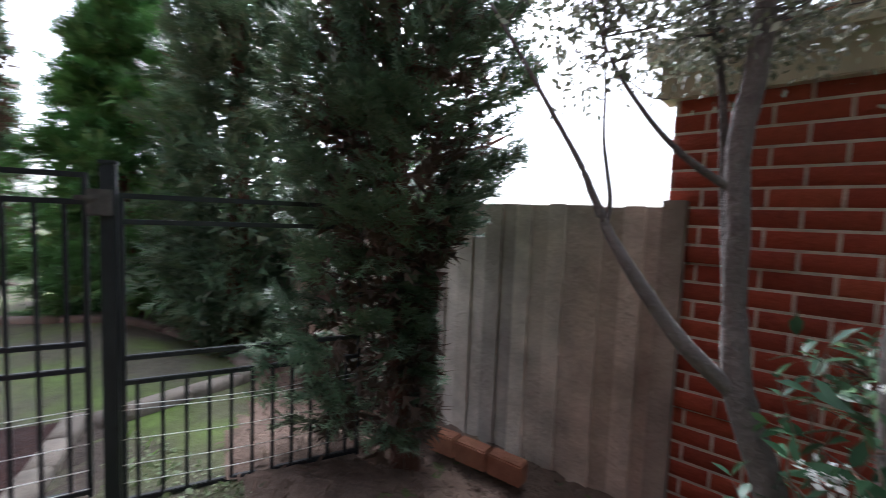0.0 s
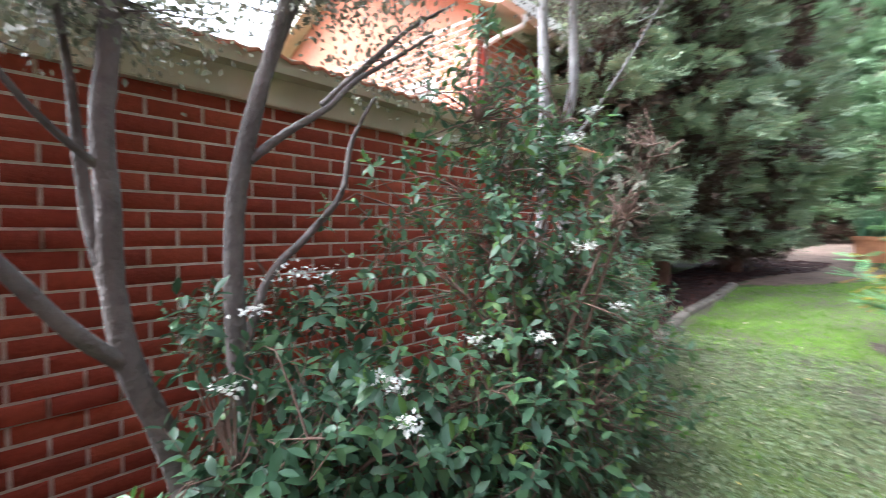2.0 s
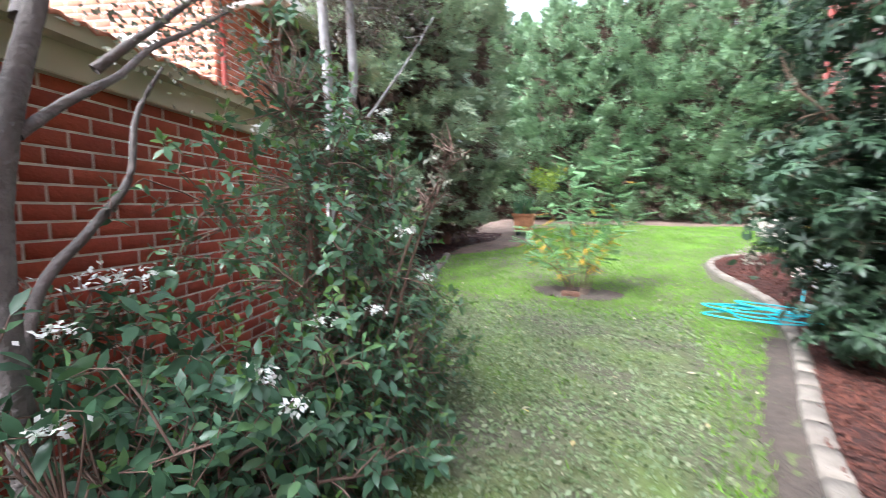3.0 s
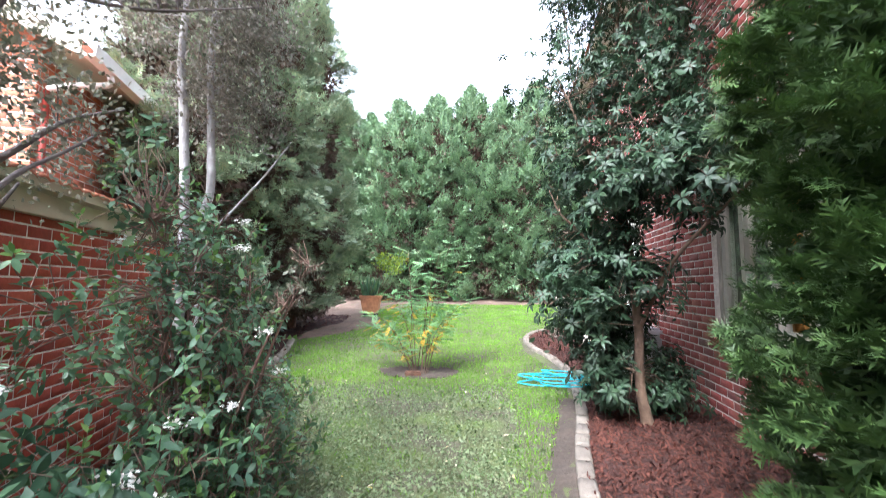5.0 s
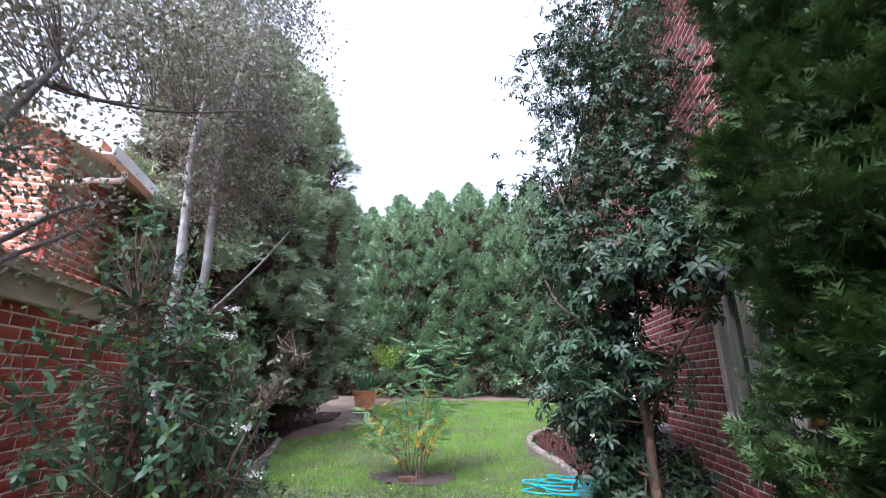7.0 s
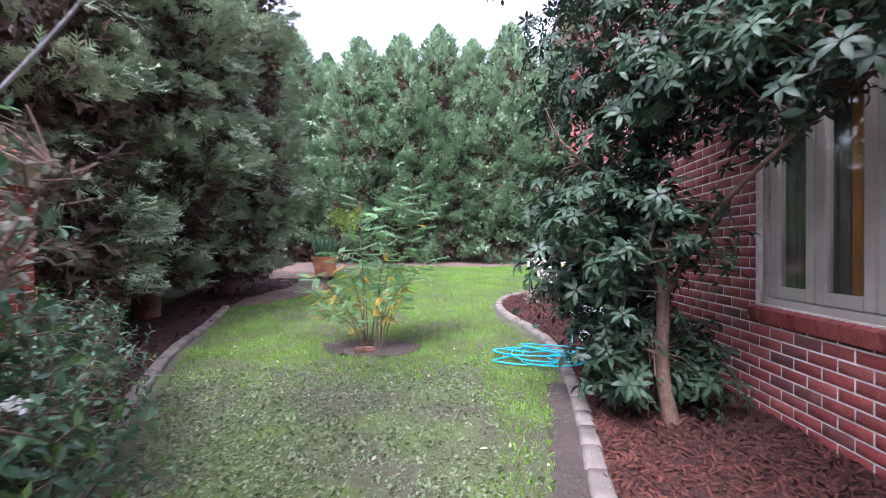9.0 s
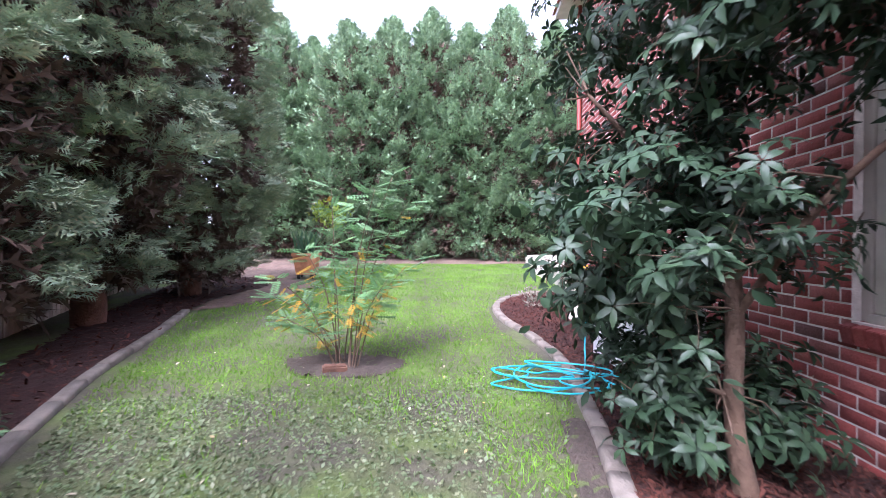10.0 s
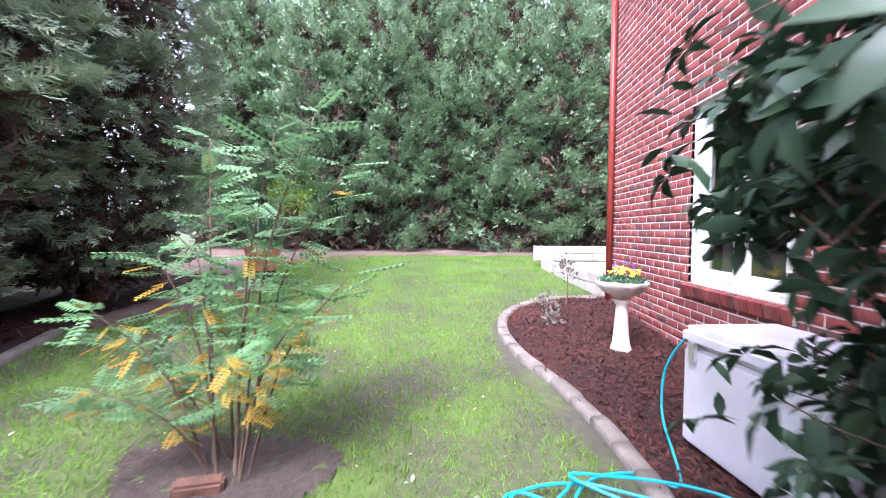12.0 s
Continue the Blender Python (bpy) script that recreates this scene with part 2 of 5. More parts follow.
def arrays_mesh(name, V, F, mat, smooth=False):
    """A mesh from arrays: V (n, 3); F (m, 3 or 4)."""
    me = bpy.data.meshes.new(name)
    V, F = np.asarray(V, dtype=np.float32), np.asarray(F, dtype=np.int32)
    me.vertices.add(len(V))
    me.vertices.foreach_set("co", V.ravel())
    k = F.shape[1]
    me.loops.add(F.size)
    me.polygons.add(len(F))
    me.polygons.foreach_set("loop_start", np.arange(0, F.size, k, dtype=np.int32))
    me.loops.foreach_set("vertex_index", F.ravel())
    me.update(calc_edges=True)
    me.validate()
    me.materials.append(mat)
    if smooth:
        me.polygons.foreach_set("use_smooth", np.ones(len(F), dtype=bool))
    return me


JOINED = ("crown", "twigwork", "leaves", "young_leaves", "yellow_leaves", "dry_sprays", "strap_tuft")


def part_mesh(name, me, parent=None, label=""):
    ob = new(name, me)
    if name in JOINED:
        ob["kind"] = "stuff"
    if parent:
        adopt(ob, parent)
    if label:
        ob["label"] = label
    return ob


def thing(name, at, label, category, group="", kind="", turn=0.0):
    ob = new(name)
    ob.matrix_world = pose(*at, 0, 0, turn)
    ob.empty_display_size = 0.1
    return tagged(ob, label, category, group, kind)


def box(bm, lo, hi, bevel=0.0):
    lo, hi = Vector(lo), Vector(hi)
    r = bmesh.ops.create_cube(bm, size=1.0, matrix=Matrix.LocRotScale((lo + hi) / 2, None, hi - lo))
    if bevel > 0:
        edges = list({e for v in r["verts"] for e in v.link_edges})
        bmesh.ops.bevel(bm, geom=edges, offset=bevel, segments=2, affect="EDGES", clamp_overlap=True)


def boxes(*items, bevel=0.0):
    bm = bmesh.new()
    for lo, hi in items:
        box(bm, lo, hi, bevel)
    return bm


def lathe(profile, steps=32):
    bm = bmesh.new()
    rings = []
    for r, z in profile:
        rings.append([bm.verts.new((r * math.cos(2 * math.pi * i / steps), r * math.sin(2 * math.pi * i / steps), z)) for i in range(steps)])
    for a, b in zip(rings, rings[1:]):
        for i in range(steps):
            j = (i + 1) % steps
            bm.faces.new((a[i], a[j], b[j], b[i]))
    bm.faces.new(rings[0][::-1])
    bm.faces.new(rings[-1])
    return bm


def smooth_path(points, per=6):
    """A Catmull-Rom line through points (any width of row)."""
    P = [np.array(p, dtype=float) for p in points]
    P = [2 * P[0] - P[1]] + P + [2 * P[-1] - P[-2]]
    out = []
    for i in range(1, len(P) - 2):
        for k in range(per):
            t = k / per
            out.append(0.5 * (2 * P[i] + (P[i + 1] - P[i - 1]) * t + (2 * P[i - 1] - 5 * P[i] + 4 * P[i + 1] - P[i + 2]) * t * t + (3 * P[i] - P[i - 1] - 3 * P[i + 1] + P[i + 2]) * t ** 3))
    out.append(P[-2])
    return np.array(out)


def tube(points, per=5, sides=8, rough=0.0):
    """Arrays of a tapered tube through rows (x, y, z, radius)."""
    L = smooth_path(points, per)
    c, r = L[:, :3], np.maximum(L[:, 3], 0.0015)
    d = np.gradient(c, axis=0)
    d /= np.linalg.norm(d, axis=1)[:, None] + 1e-9
    ref = np.where(np.abs(d[:, 2:3]) > 0.9, np.array([[1.0, 0, 0]]), np.array([[0, 0, 1.0]]))
    a = np.cross(d, ref)
    a /= np.linalg.norm(a, axis=1)[:, None] + 1e-9
    b = np.cross(d, a)
    ang = np.linspace(0, 2 * np.pi, sides, endpoint=False)
    rr = r[:, None] * (1 + rough * rng.normal(size=(len(c), sides)))
    V = c[:, None, :] + rr[..., None] * (np.cos(ang)[None, :, None] * a[:, None, :] + np.sin(ang)[None, :, None] * b[:, None, :])
    n = len(c)
    i = np.arange(n - 1)[:, None] * sides
    j = np.arange(sides)[None, :]
    k = (j + 1) % sides
    F = np.stack([i + j, i + k, i + sides + k, i + sides + j], -1).reshape(-1, 4)
    V = V.reshape(-1, 3)
    caps = []
    for base in (0, (n - 1) * sides):
        for q in range(1, sides - 2, 2):
            caps.append([base, base + q, base + q + 1, base + q + 2])
    return V, np.concatenate([F, np.array(caps)])


def tubes_mesh(name, lines, mat, per=5, sides=8, rough=0.0):
    Vs, Fs, o = [], [], 0
    for line in lines:
        V, F = tube(line, per, sides, rough)
        Vs.append(V)
        Fs.append(F + o)
        o += len(V)
    return arrays_mesh(name, np.concatenate(Vs), np.concatenate(Fs), mat, True)


# leaf shapes: x across, y along, z up
LEAF = (np.array([[0, 0, 0], [-0.17, 0.26, 0.05], [-0.20, 0.60, 0.03], [0, 1, -0.12], [0.20, 0.60, 0.03], [0.17, 0.26, 0.05], [0, 0.28, 0.01], [0, 0.62, -0.02]]), np.array([[0, 6, 1], [0, 5, 6], [1, 6, 7], [1, 7, 2], [6, 5, 4], [6, 4, 7], [2, 7, 3], [7, 4, 3]]))
SMALL = (np.array([[0, 0, 0], [-0.3, 0.5, 0.06], [0, 1, 0], [0.3, 0.5, 0.06]]), np.array([[0, 3, 1], [1, 3, 2]]))
BLADE = (np.array([[-0.07, 0, 0], [0.07, 0, 0], [0.0, 1.0, 0.25]]), np.array([[0, 1, 2]]))


def spray_shape(pairs=6, seed=1, width=0.11):
    """A flat conifer spray: a drooping axis with pairs of pointed branchlets."""
    g = np.random.default_rng(seed)
    V, F = [], []
    for i in range(pairs):
        y = 0.05 + 0.85 * i / pairs
        for side in (-1, 1):
            ln = (0.46 - 0.34 * abs(i / pairs - 0.25)) * g.uniform(0.75, 1.2)
            o = len(V)
            V += [(0, y - width * 0.5, 0), (side * ln * 0.72, y + ln * 0.75, 0.04 + g.uniform(-0.14, 0.08)), (0, y + width * 0.5, 0.01)]
            F += [(o, o + 1, o + 2)]
    o = len(V)
    V += [(-0.04, 0.0, 0), (0.04, 0.0, 0), (0, 1.1, -0.05)]
    F += [(o, o + 1, o + 2)]
    return np.array(V, dtype=float), np.array(F)


SPRAY = spray_shape(4, 1, 0.16)
SPRAY_FAR = spray_shape(2, 2, 0.26)


def pinnate_shape(pairs=7):
    V, F = [], []
    for i in range(pairs):
        y = 0.2 + 0.75 * i / pairs
        ln = 0.2 * (1 - 0.35 * abs(i / pairs - 0.4))
        for s in (-1, 1):
            o = len(V)
            V += [(0, y, -0.1 * y), (s * ln * 0.5, y - 0.02, 0.03 - 0.1 * y), (s * ln, y + 0.045, -0.1 * y - 0.02), (s * ln * 0.5, y + 0.085, 0.03 - 0.1 * y)]
            F += [(o, o + 1, o + 3), (o + 1, o + 2, o + 3)]
    o = len(V)
    V += [(-0.008, 0, 0), (0.008, 0, 0), (0.006, 1, -0.1), (-0.006, 1, -0.1)]
    F += [(o, o + 1, o + 2), (o, o + 2, o + 3)]
    return np.array(V, dtype=float), np.array(F)


PINNA = pinnate_shape()


def whorl_shape(n=6):
    V, F = [], []
    for i in range(n):
        a = 2 * math.pi * i / n + 0.2 * (i % 2)
        ca, sa = math.cos(a), math.sin(a)
        o = len(V)
        for x, y, z in LEAF[0]:
            y2, z2 = 0.06 + y, z + 0.22 * y - 0.3 * y * y
            V.append((ca * x * 0.85 - sa * y2, sa * x * 0.85 + ca * y2, z2))
        F += [tuple(o + np.array(f)) for f in LEAF[1]]
    return np.array(V, dtype=float), np.array(F)


WHORL = whorl_shape()


def unit(a):
    return a / (np.linalg.norm(a, axis=-1, keepdims=True) + 1e-9)


def scatter(name, shape, pos, along, size, mat, up=None, jitter=0.5):
    """One mesh of many leaves: shape's y axis lies along, its z axis about up."""
    V0, F0 = shape
    n = len(pos)
    y = unit(along + jitter * rng.normal(size=(n, 3)) * 0.5)
    up = rng.normal(size=(n, 3)) if up is None else up + jitter * rng.normal(size=(n, 3)) * 0.5
    x = unit(np.cross(y, up))
    z = np.cross(x, y)
    s = np.broadcast_to(np.asarray(size, dtype=float), (n,))[:, None, None]
    V = pos[:, None, :] + s * (V0[None, :, 0:1] * x[:, None, :] + V0[None, :, 1:2] * y[:, None, :] + V0[None, :, 2:3] * z[:, None, :])
    F = (F0[None] + (np.arange(n) * len(V0))[:, None, None]).reshape(-1, 3)
    return arrays_mesh(name, V.reshape(-1, 3), F, mat, shape is LEAF or shape is WHORL)


def in_ellipsoid(n, centre, radii, shell=0.55):
    """Points in the outer part of an ellipsoid, with gaps, and the way outward."""
    d = unit(rng.normal(size=(n, 3)))
    r = shell + (1 - shell) * rng.random(n) ** 0.7
    p = np.array(centre) + d * r[:, None] * np.array(radii)
    return p, unit(d / np.array(radii))


def clustered(n, clumps, spread):
    """n points in balls of the given spread round the clump centres."""
    k = rng.integers(0, len(clumps), n)
    off = rng.normal(size=(n, 3)) * spread
    return np.asarray(clumps)[k] + off, unit(off + 1e-6)


# ---- the plan ----
SLANT = radians(21)
W0 = np.array([-1.94, -1.27])
ALONG = np.array([-math.sin(SLANT), math.cos(SLANT)])
OUT = np.array([math.cos(SLANT), math.sin(SLANT)])
HOUSE_X = 2.40
CORNER_Y = 9.62


def on_line(s, off=0.0):
    """A point on the boundary line: s along it, off towards the lawn."""
    p = W0 + s * ALONG + off * OUT
    return p[0], p[1]


def soft_step(a, b, v):
    t = np.clip((np.asarray(v, dtype=float) - a) / (b - a), 0, 1)
    return t * t * (3 - 2 * t)


def ground_z(x, y):
    x, y = np.asarray(x, dtype=float), np.asarray(y, dtype=float)
    rise = 0.062 * np.clip(y - 5.0, 0, 13.5) * soft_step(4, 7, y)
    d = (x - W0[0]) * OUT[0] + (y - W0[1]) * OUT[1]
    s = (x - W0[0]) * ALONG[0] + (y - W0[1]) * ALONG[1]
    dip = -0.26 * (1 - soft_step(0.25, 1.3, d)) * (1 - soft_step(3.5, 6, s))
    return rise + dip + 0.012 * np.sin(2.1 * x + 0.7 * y) * np.cos(1.7 * y - 0.4 * x)


KERB_RIGHT = [(0.70, -3.0), (0.72, -1.0), (0.75, 0.4), (0.78, 1.5), (0.86, 2.3), (0.97, 3.0), (1.08, 3.8), (1.15, 4.6), (1.20, 5.3), (1.13, 5.95), (0.95, 6.6), (0.74, 7.2), (0.64, 7.9), (0.70, 8.5), (0.90, 9.05), (1.28, 9.5), (1.80, 9.7), (2.36, 9.72)]
KERB_LEFT = [(-0.95, 0.15), (-1.25, 0.75), (-1.52, 1.39), (-1.84, 2.05), (-2.25, 2.7), (-2.55, 3.15), (-2.98, 3.95), (-3.5, 5.0), (-3.85, 6.1), (-4.10, 6.85), (-4.42, 7.6)]

# ---- ground ----


def grid_axis(lo, hi, step, far):
    a = np.arange(lo, hi + 1e-6, step)
    out = [v for v in (0.5, 1.5, 4, 10, 25, 60, 150, 400) if v < far]
    return np.concatenate([[lo - v for v in out[::-1]], a, [hi + v for v in out]])


def build_ground():
    xs, ys = grid_axis(-7, 5, 0.15, 500), grid_axis(-8, 19, 0.15, 500)
    X, Y = np.meshgrid(xs, ys)
    Z = ground_z(X, Y)
    V = np.stack([X, Y, Z], -1).reshape(-1, 3)
    w = len(xs)
    i = np.arange(len(ys) - 1)[:, None] * w + np.arange(w - 1)[None, :]
    F = np.stack([i, i + 1, i + 1 + w, i + w], -1).reshape(-1, 4)
    return tagged(part_mesh("ground", arrays_mesh("ground", V, F, LAWN, True)), "patchy lawn with bare soil", "ground", kind="structure")


def inside(poly, x, y):
    poly = np.asarray(poly)
    res = np.zeros(x.shape, dtype=bool)
    j = len(poly) - 1
    for i in range(len(poly)):
        xi, yi = poly[i]
        xj, yj = poly[j]
        c = ((yi > y) != (yj > y)) & (x < (xj - xi) * (y - yi) / (yj - yi + 1e-12) + xi)
        res ^= c
        j = i
    return res


def bed(name, poly, mat, label, lift=0.02, step=0.07):
    poly = np.asarray(poly)
    lo, hi = poly.min(0), poly.max(0)
    xs, ys = np.arange(lo[0], hi[0] + step, step), np.arange(lo[1], hi[1] + step, step)
    X, Y = np.meshgrid(xs, ys)
    Z = ground_z(X, Y) + lift + 0.010 * rng.normal(size=X.shape)
    w = len(xs)
    i = (np.arange(len(ys) - 1)[:, None] * w + np.arange(w - 1)[None, :])
    keep = inside(poly, X[:-1, :-1] + step / 2, Y[:-1, :-1] + step / 2)
    F = np.stack([i, i + 1, i + 1 + w, i + w], -1)[keep]
    used, inv = np.unique(F, return_inverse=True)
    V = np.stack([X, Y, Z], -1).reshape(-1, 3)[used]
    return tagged(part_mesh(name, arrays_mesh(name, V, inv.reshape(-1, 4), mat, True)), label, "ground", kind="structure")


def scatter_on(poly, n, margin=0.0):
    poly = np.asarray(poly)
    lo, hi = poly.min(0), poly.max(0)
    p = lo + rng.random((n, 2)) * (hi - lo)
    p = p[inside(poly, p[:, 0], p[:, 1])]
    return np.column_stack([p, ground_z(p[:, 0], p[:, 1]) + margin])


build_ground()
kr = [tuple(p) for p in smooth_path(KERB_RIGHT, 5)]
kl = [tuple(p) for p in smooth_path(KERB_LEFT, 5)]
BED_RIGHT = kr + [(HOUSE_X + 0.1, 9.7), (HOUSE_X + 0.1, -3.0)]
BED_LEFT = kl + [(-4.6, 8.6), (-4.3, 10.2), (-4.6, 11.5), (-7, 11.5), on_line(9, -0.3), on_line(0, -0.05), (-1.3, -1.0)]
BED_GATE = [(-1.3, -1.0), on_line(0, -0.05), on_line(-6, 0.0), (0.2, -6.2), (-0.15, -4.2), (-0.25, -3.2), (0.0, -2.3), (-0.2, -1.5)]
bed("mulch_bed", BED_RIGHT, MULCH, "red-brown bark mulch bed beside the house")
bed("mulch_bed", BED_LEFT, MULCH, "dark bark mulch bed under the shrubs")
bed("soil_bed", BED_GATE, DIRT, "bare brown soil with leaf litter by the fence", 0.015)
SOIL_ROUND = [(-1.1 + 0.62 * math.cos(a) * (1 + 0.1 * math.sin(3 * a)), 5.28 + 0.42 * math.sin(a) * (1 + 0.15 * math.cos(2 * a))) for a in np.linspace(0, 2 * math.pi, 24, endpoint=False)]
bed("soil_patch", SOIL_ROUND, SOIL_DARK, "bare soil round the young shrub", 0.012, 0.05)
SOIL_FAR = [(-4.42, 7.6), (-3.6, 8.2), (-3.3, 9.3), (-3.2, 10.4), (-4.2, 11.2), (-4.4, 13.0), (-2, 15.0), (3.0, 15.4), (7, 15.2), (9, 19), (-9, 19), (-7, 11), (-4.6, 10.4)]
bed("soil_patch", SOIL_FAR, DIRT, "bare pinkish soil under the hedge", 0.012, 0.1)
bed("soil_strip", [(p[0] - 0.25, p[1]) for p in kr if p[1] < 4.2] + [(p[0], p[1]) for p in kr if p[1] < 4.2][::-1], SOIL_DARK, "trodden soil strip along the edging", 0.010, 0.05)


def edging(points, width, high, label, n_parts=300, block=0.26):
    """A run of concrete edging blocks along a curve."""
    L = smooth_path(points, 30)
    seg = np.linalg.norm(np.diff(L, axis=0), axis=1)
    acc = np.concatenate([[0], np.cumsum(seg)])
    run = thing("edging", (L[0][0], L[0][1], 0), label, "garden edging", kind="structure")
    s = 0.0
    while s + block * 0.6 < acc[-1]:
        e = min(s + block - 0.006, acc[-1])
        t = np.linspace(s, e, 4)
        c = np.column_stack([np.interp(t, acc, L[:, 0]), np.interp(t, acc, L[:, 1])])
        d = unit(np.gradient(c, axis=0))
        nrm = np.column_stack([-d[:, 1], d[:, 0]])
        z = ground_z(c[:, 0], c[:, 1])
        h = high + rng.uniform(-0.008, 0.008)
        prof = [(-0.5, -0.08), (-0.5, h - 0.02), (-0.36, h), (0.36, h), (0.5, h - 0.02), (0.5, -0.08)]
        V = np.concatenate([np.column_stack([c + nrm * (w * width), z + q]) for w, q in prof])
        k = len(prof)
        F = [(a * 4 + i, a * 4 + i + 1, ((a + 1) % k) * 4 + i + 1, ((a + 1) % k) * 4 + i) for a in range(k) for i in range(3)]
        F += [(0, 4, 8, 12), (0, 12, 16, 20), (3, 15, 11, 7), (3, 23, 19, 15)]
        part_mesh("edging_block", arrays_mesh("edging_block", V, F, CONCRETE), run)
        s += block
    return run


edging(KERB_RIGHT, 0.125, 0.055, "pale concrete garden edging curving along the mulch", block=0.30)
edging(KERB_LEFT, 0.13, 0.06, "weathered concrete garden edging under the shrubs", block=0.55)
edging([(0.6, -2.9), (0.05, -3.3), (-0.22, -4.0), (0.0, -4.8), (0.5, -5.3), (1.6, -5.7), (3.2, -6.1)], 0.14, 0.06, "pale concrete edging beyond the gate", block=0.5)

# ---- brickwork ----
COURSE, BRICK_L, JOINT = 0.086, 0.228, 0.012


def brick_mesh(length, mat, depth=0.03, high=0.0738, c=0.0025):
    x, z = length / 2, high / 2
    V, F = brick_arrays(length, depth, high, c)
    return arrays_mesh("brick", V, F, mat)


def brick_arrays(length, depth=0.03, high=0.0738, c=0.0025):
    """A brick's face, in front of the mortar: y is outward."""
    x, z = length / 2, high / 2
    V = [(sx * x, -depth, sz * z) for sx, sz in ((-1, -1), (1, -1), (1, 1), (-1, 1))]
    V += [(sx * x, -c, sz * z) for sx, sz in ((-1, -1), (1, -1), (1, 1), (-1, 1))]
    V += [(sx * (x - c), 0, sz * (z - c)) for sx, sz in ((-1, -1), (1, -1), (1, 1), (-1, 1))]
    F = [(a, (a + 1) % 4, 4 + (a + 1) % 4, 4 + a) for a in range(4)] + [(4 + a, 4 + (a + 1) % 4, 8 + (a + 1) % 4, 8 + a) for a in range(4)] + [(8, 9, 10, 11)]
    return np.array(V), np.array(F)


LATER = []


def brick_wall(name, origin, turn, length, z0, z1, mat, mortar, openings, near, label, thick=0.23, proud=()):
    """A wall whose face looks along its local +y (before the turn): mortar body with openings, and bricks proud of it.
    openings: (x0, x1, z0, z1); near: (x0, x1, z0, z1), whose bricks are single parts."""
    m = pose(origin[0], origin[1], 0, 0, 0, turn)
    bm = bmesh.new()
    cuts = sorted({0.0, length, *[v for o in openings for v in o[:2]]})
    for a, b in zip(cuts, cuts[1:]):
        if b - a < 1e-4:
            continue
        spans = [(z0, z1)]
        for x0, x1, q0, q1 in openings:
            if x0 <= a + 1e-5 and b <= x1 + 1e-5:
                spans = [s for lo, hi in spans for s in ((lo, min(hi, q0)), (max(lo, q1), hi)) if s[1] - s[0] > 1e-3]
        for lo, hi in spans:
            box(bm, (a, -thick, lo), (b, -0.0008, hi))
    bm.transform(m)
    wall = tagged(link_mesh(name, bm, mortar), label, "wall", kind="structure")
    rows = int((z1 - z0) / COURSE)
    singles, rest = [], []
    for r in range(rows):
        zc = z0 + (r + 0.5) * COURSE
        x = -(BRICK_L + JOINT) / 2 if r % 2 else 0.0
        while x < length:
            a, b = max(x, 0), min(x + BRICK_L, length)
            pieces = [(a, b)]
            for x0, x1, q0, q1 in openings:
                if q0 - 0.04 < zc < q1 + 0.04:
                    pieces = [s for lo, hi in pieces for s in ((lo, min(hi, x0)), (max(lo, x1), hi)) if s[1] - s[0] > 0.03]
            for lo, hi in pieces:
                if hi - lo > 0.03:
                    xc = (lo + hi) / 2
                    out = 0.0012 + 0.0016 * rng.random() + (0.02 if any(abs(zc - pz) < 0.04 and px0 < xc < px1 for px0, px1, pz in proud) else 0)
                    item = (xc, out, zc, round(hi - lo, 3), rng.normal() * 0.002)
                    if near[0] <= xc <= near[1] and near[2] <= zc <= near[3] and len(singles) < 300:
                        singles.append(item)
                    else:
                        rest.append(item)
            x += BRICK_L + JOINT
    LATER.append((wall, m, singles, rest, mat))
    return wall


def lay_bricks():
    for wall, m, singles, rest, mat in LATER:
        cache = {}
        for xc, out, zc, ln, tilt in singles:
            if ln not in cache:
                cache[ln] = brick_mesh(ln, mat)
            ob = new("brick", cache[ln])
            ob.parent = wall
            ob.matrix_basis = m @ pose(xc, out, zc, 0, math.degrees(tilt), 0)
        if rest:
            Vs, Fs, o = [], [], 0
            R = np.array(m.to_3x3())
            tr = np.array(m.translation)
            for xc, out, zc, ln, tilt in rest:
                V, F = brick_arrays(ln)
                Vs.append((V + (xc, out, zc)) @ R.T + tr)
                Fs.append(F + o)
                o += len(V)
            ob = part_mesh("brickwork", arrays_mesh("brickwork", np.concatenate(Vs), np.concatenate(Fs), mat), wall)
            tagged(ob, kind="stuff")


# garage: its face runs along the boundary line and looks at the lawn
GTURN = math.degrees(SLANT) - 90
g_end = on_line(5.2)
# local x runs from the far end back towards the fence
brick_wall("wall_garage", g_end, GTURN, 5.29, -0.33, 1.82, BRICK_RED, MORTAR, [], (2.75, 5.29, -0.33, 1.82), "red brick garage wall with pale mortar", proud=((4.7, 5.3, 0.41), (4.7, 5.3, 1.10)))
side = on_line(-0.09, 0.0)
brick_wall("wall_garage_end", (side[0], side[1]), GTURN - 90 + 180 + 180, 3.0, -0.33, 1.80, BRICK_RED, MORTAR, [], (0, 0, 0, 0), "red brick end wall of the garage")

# eave of the garage: beam, gutter and tiles
LM = pose(g_end[0], g_end[1], 0, 0, 0, GTURN)


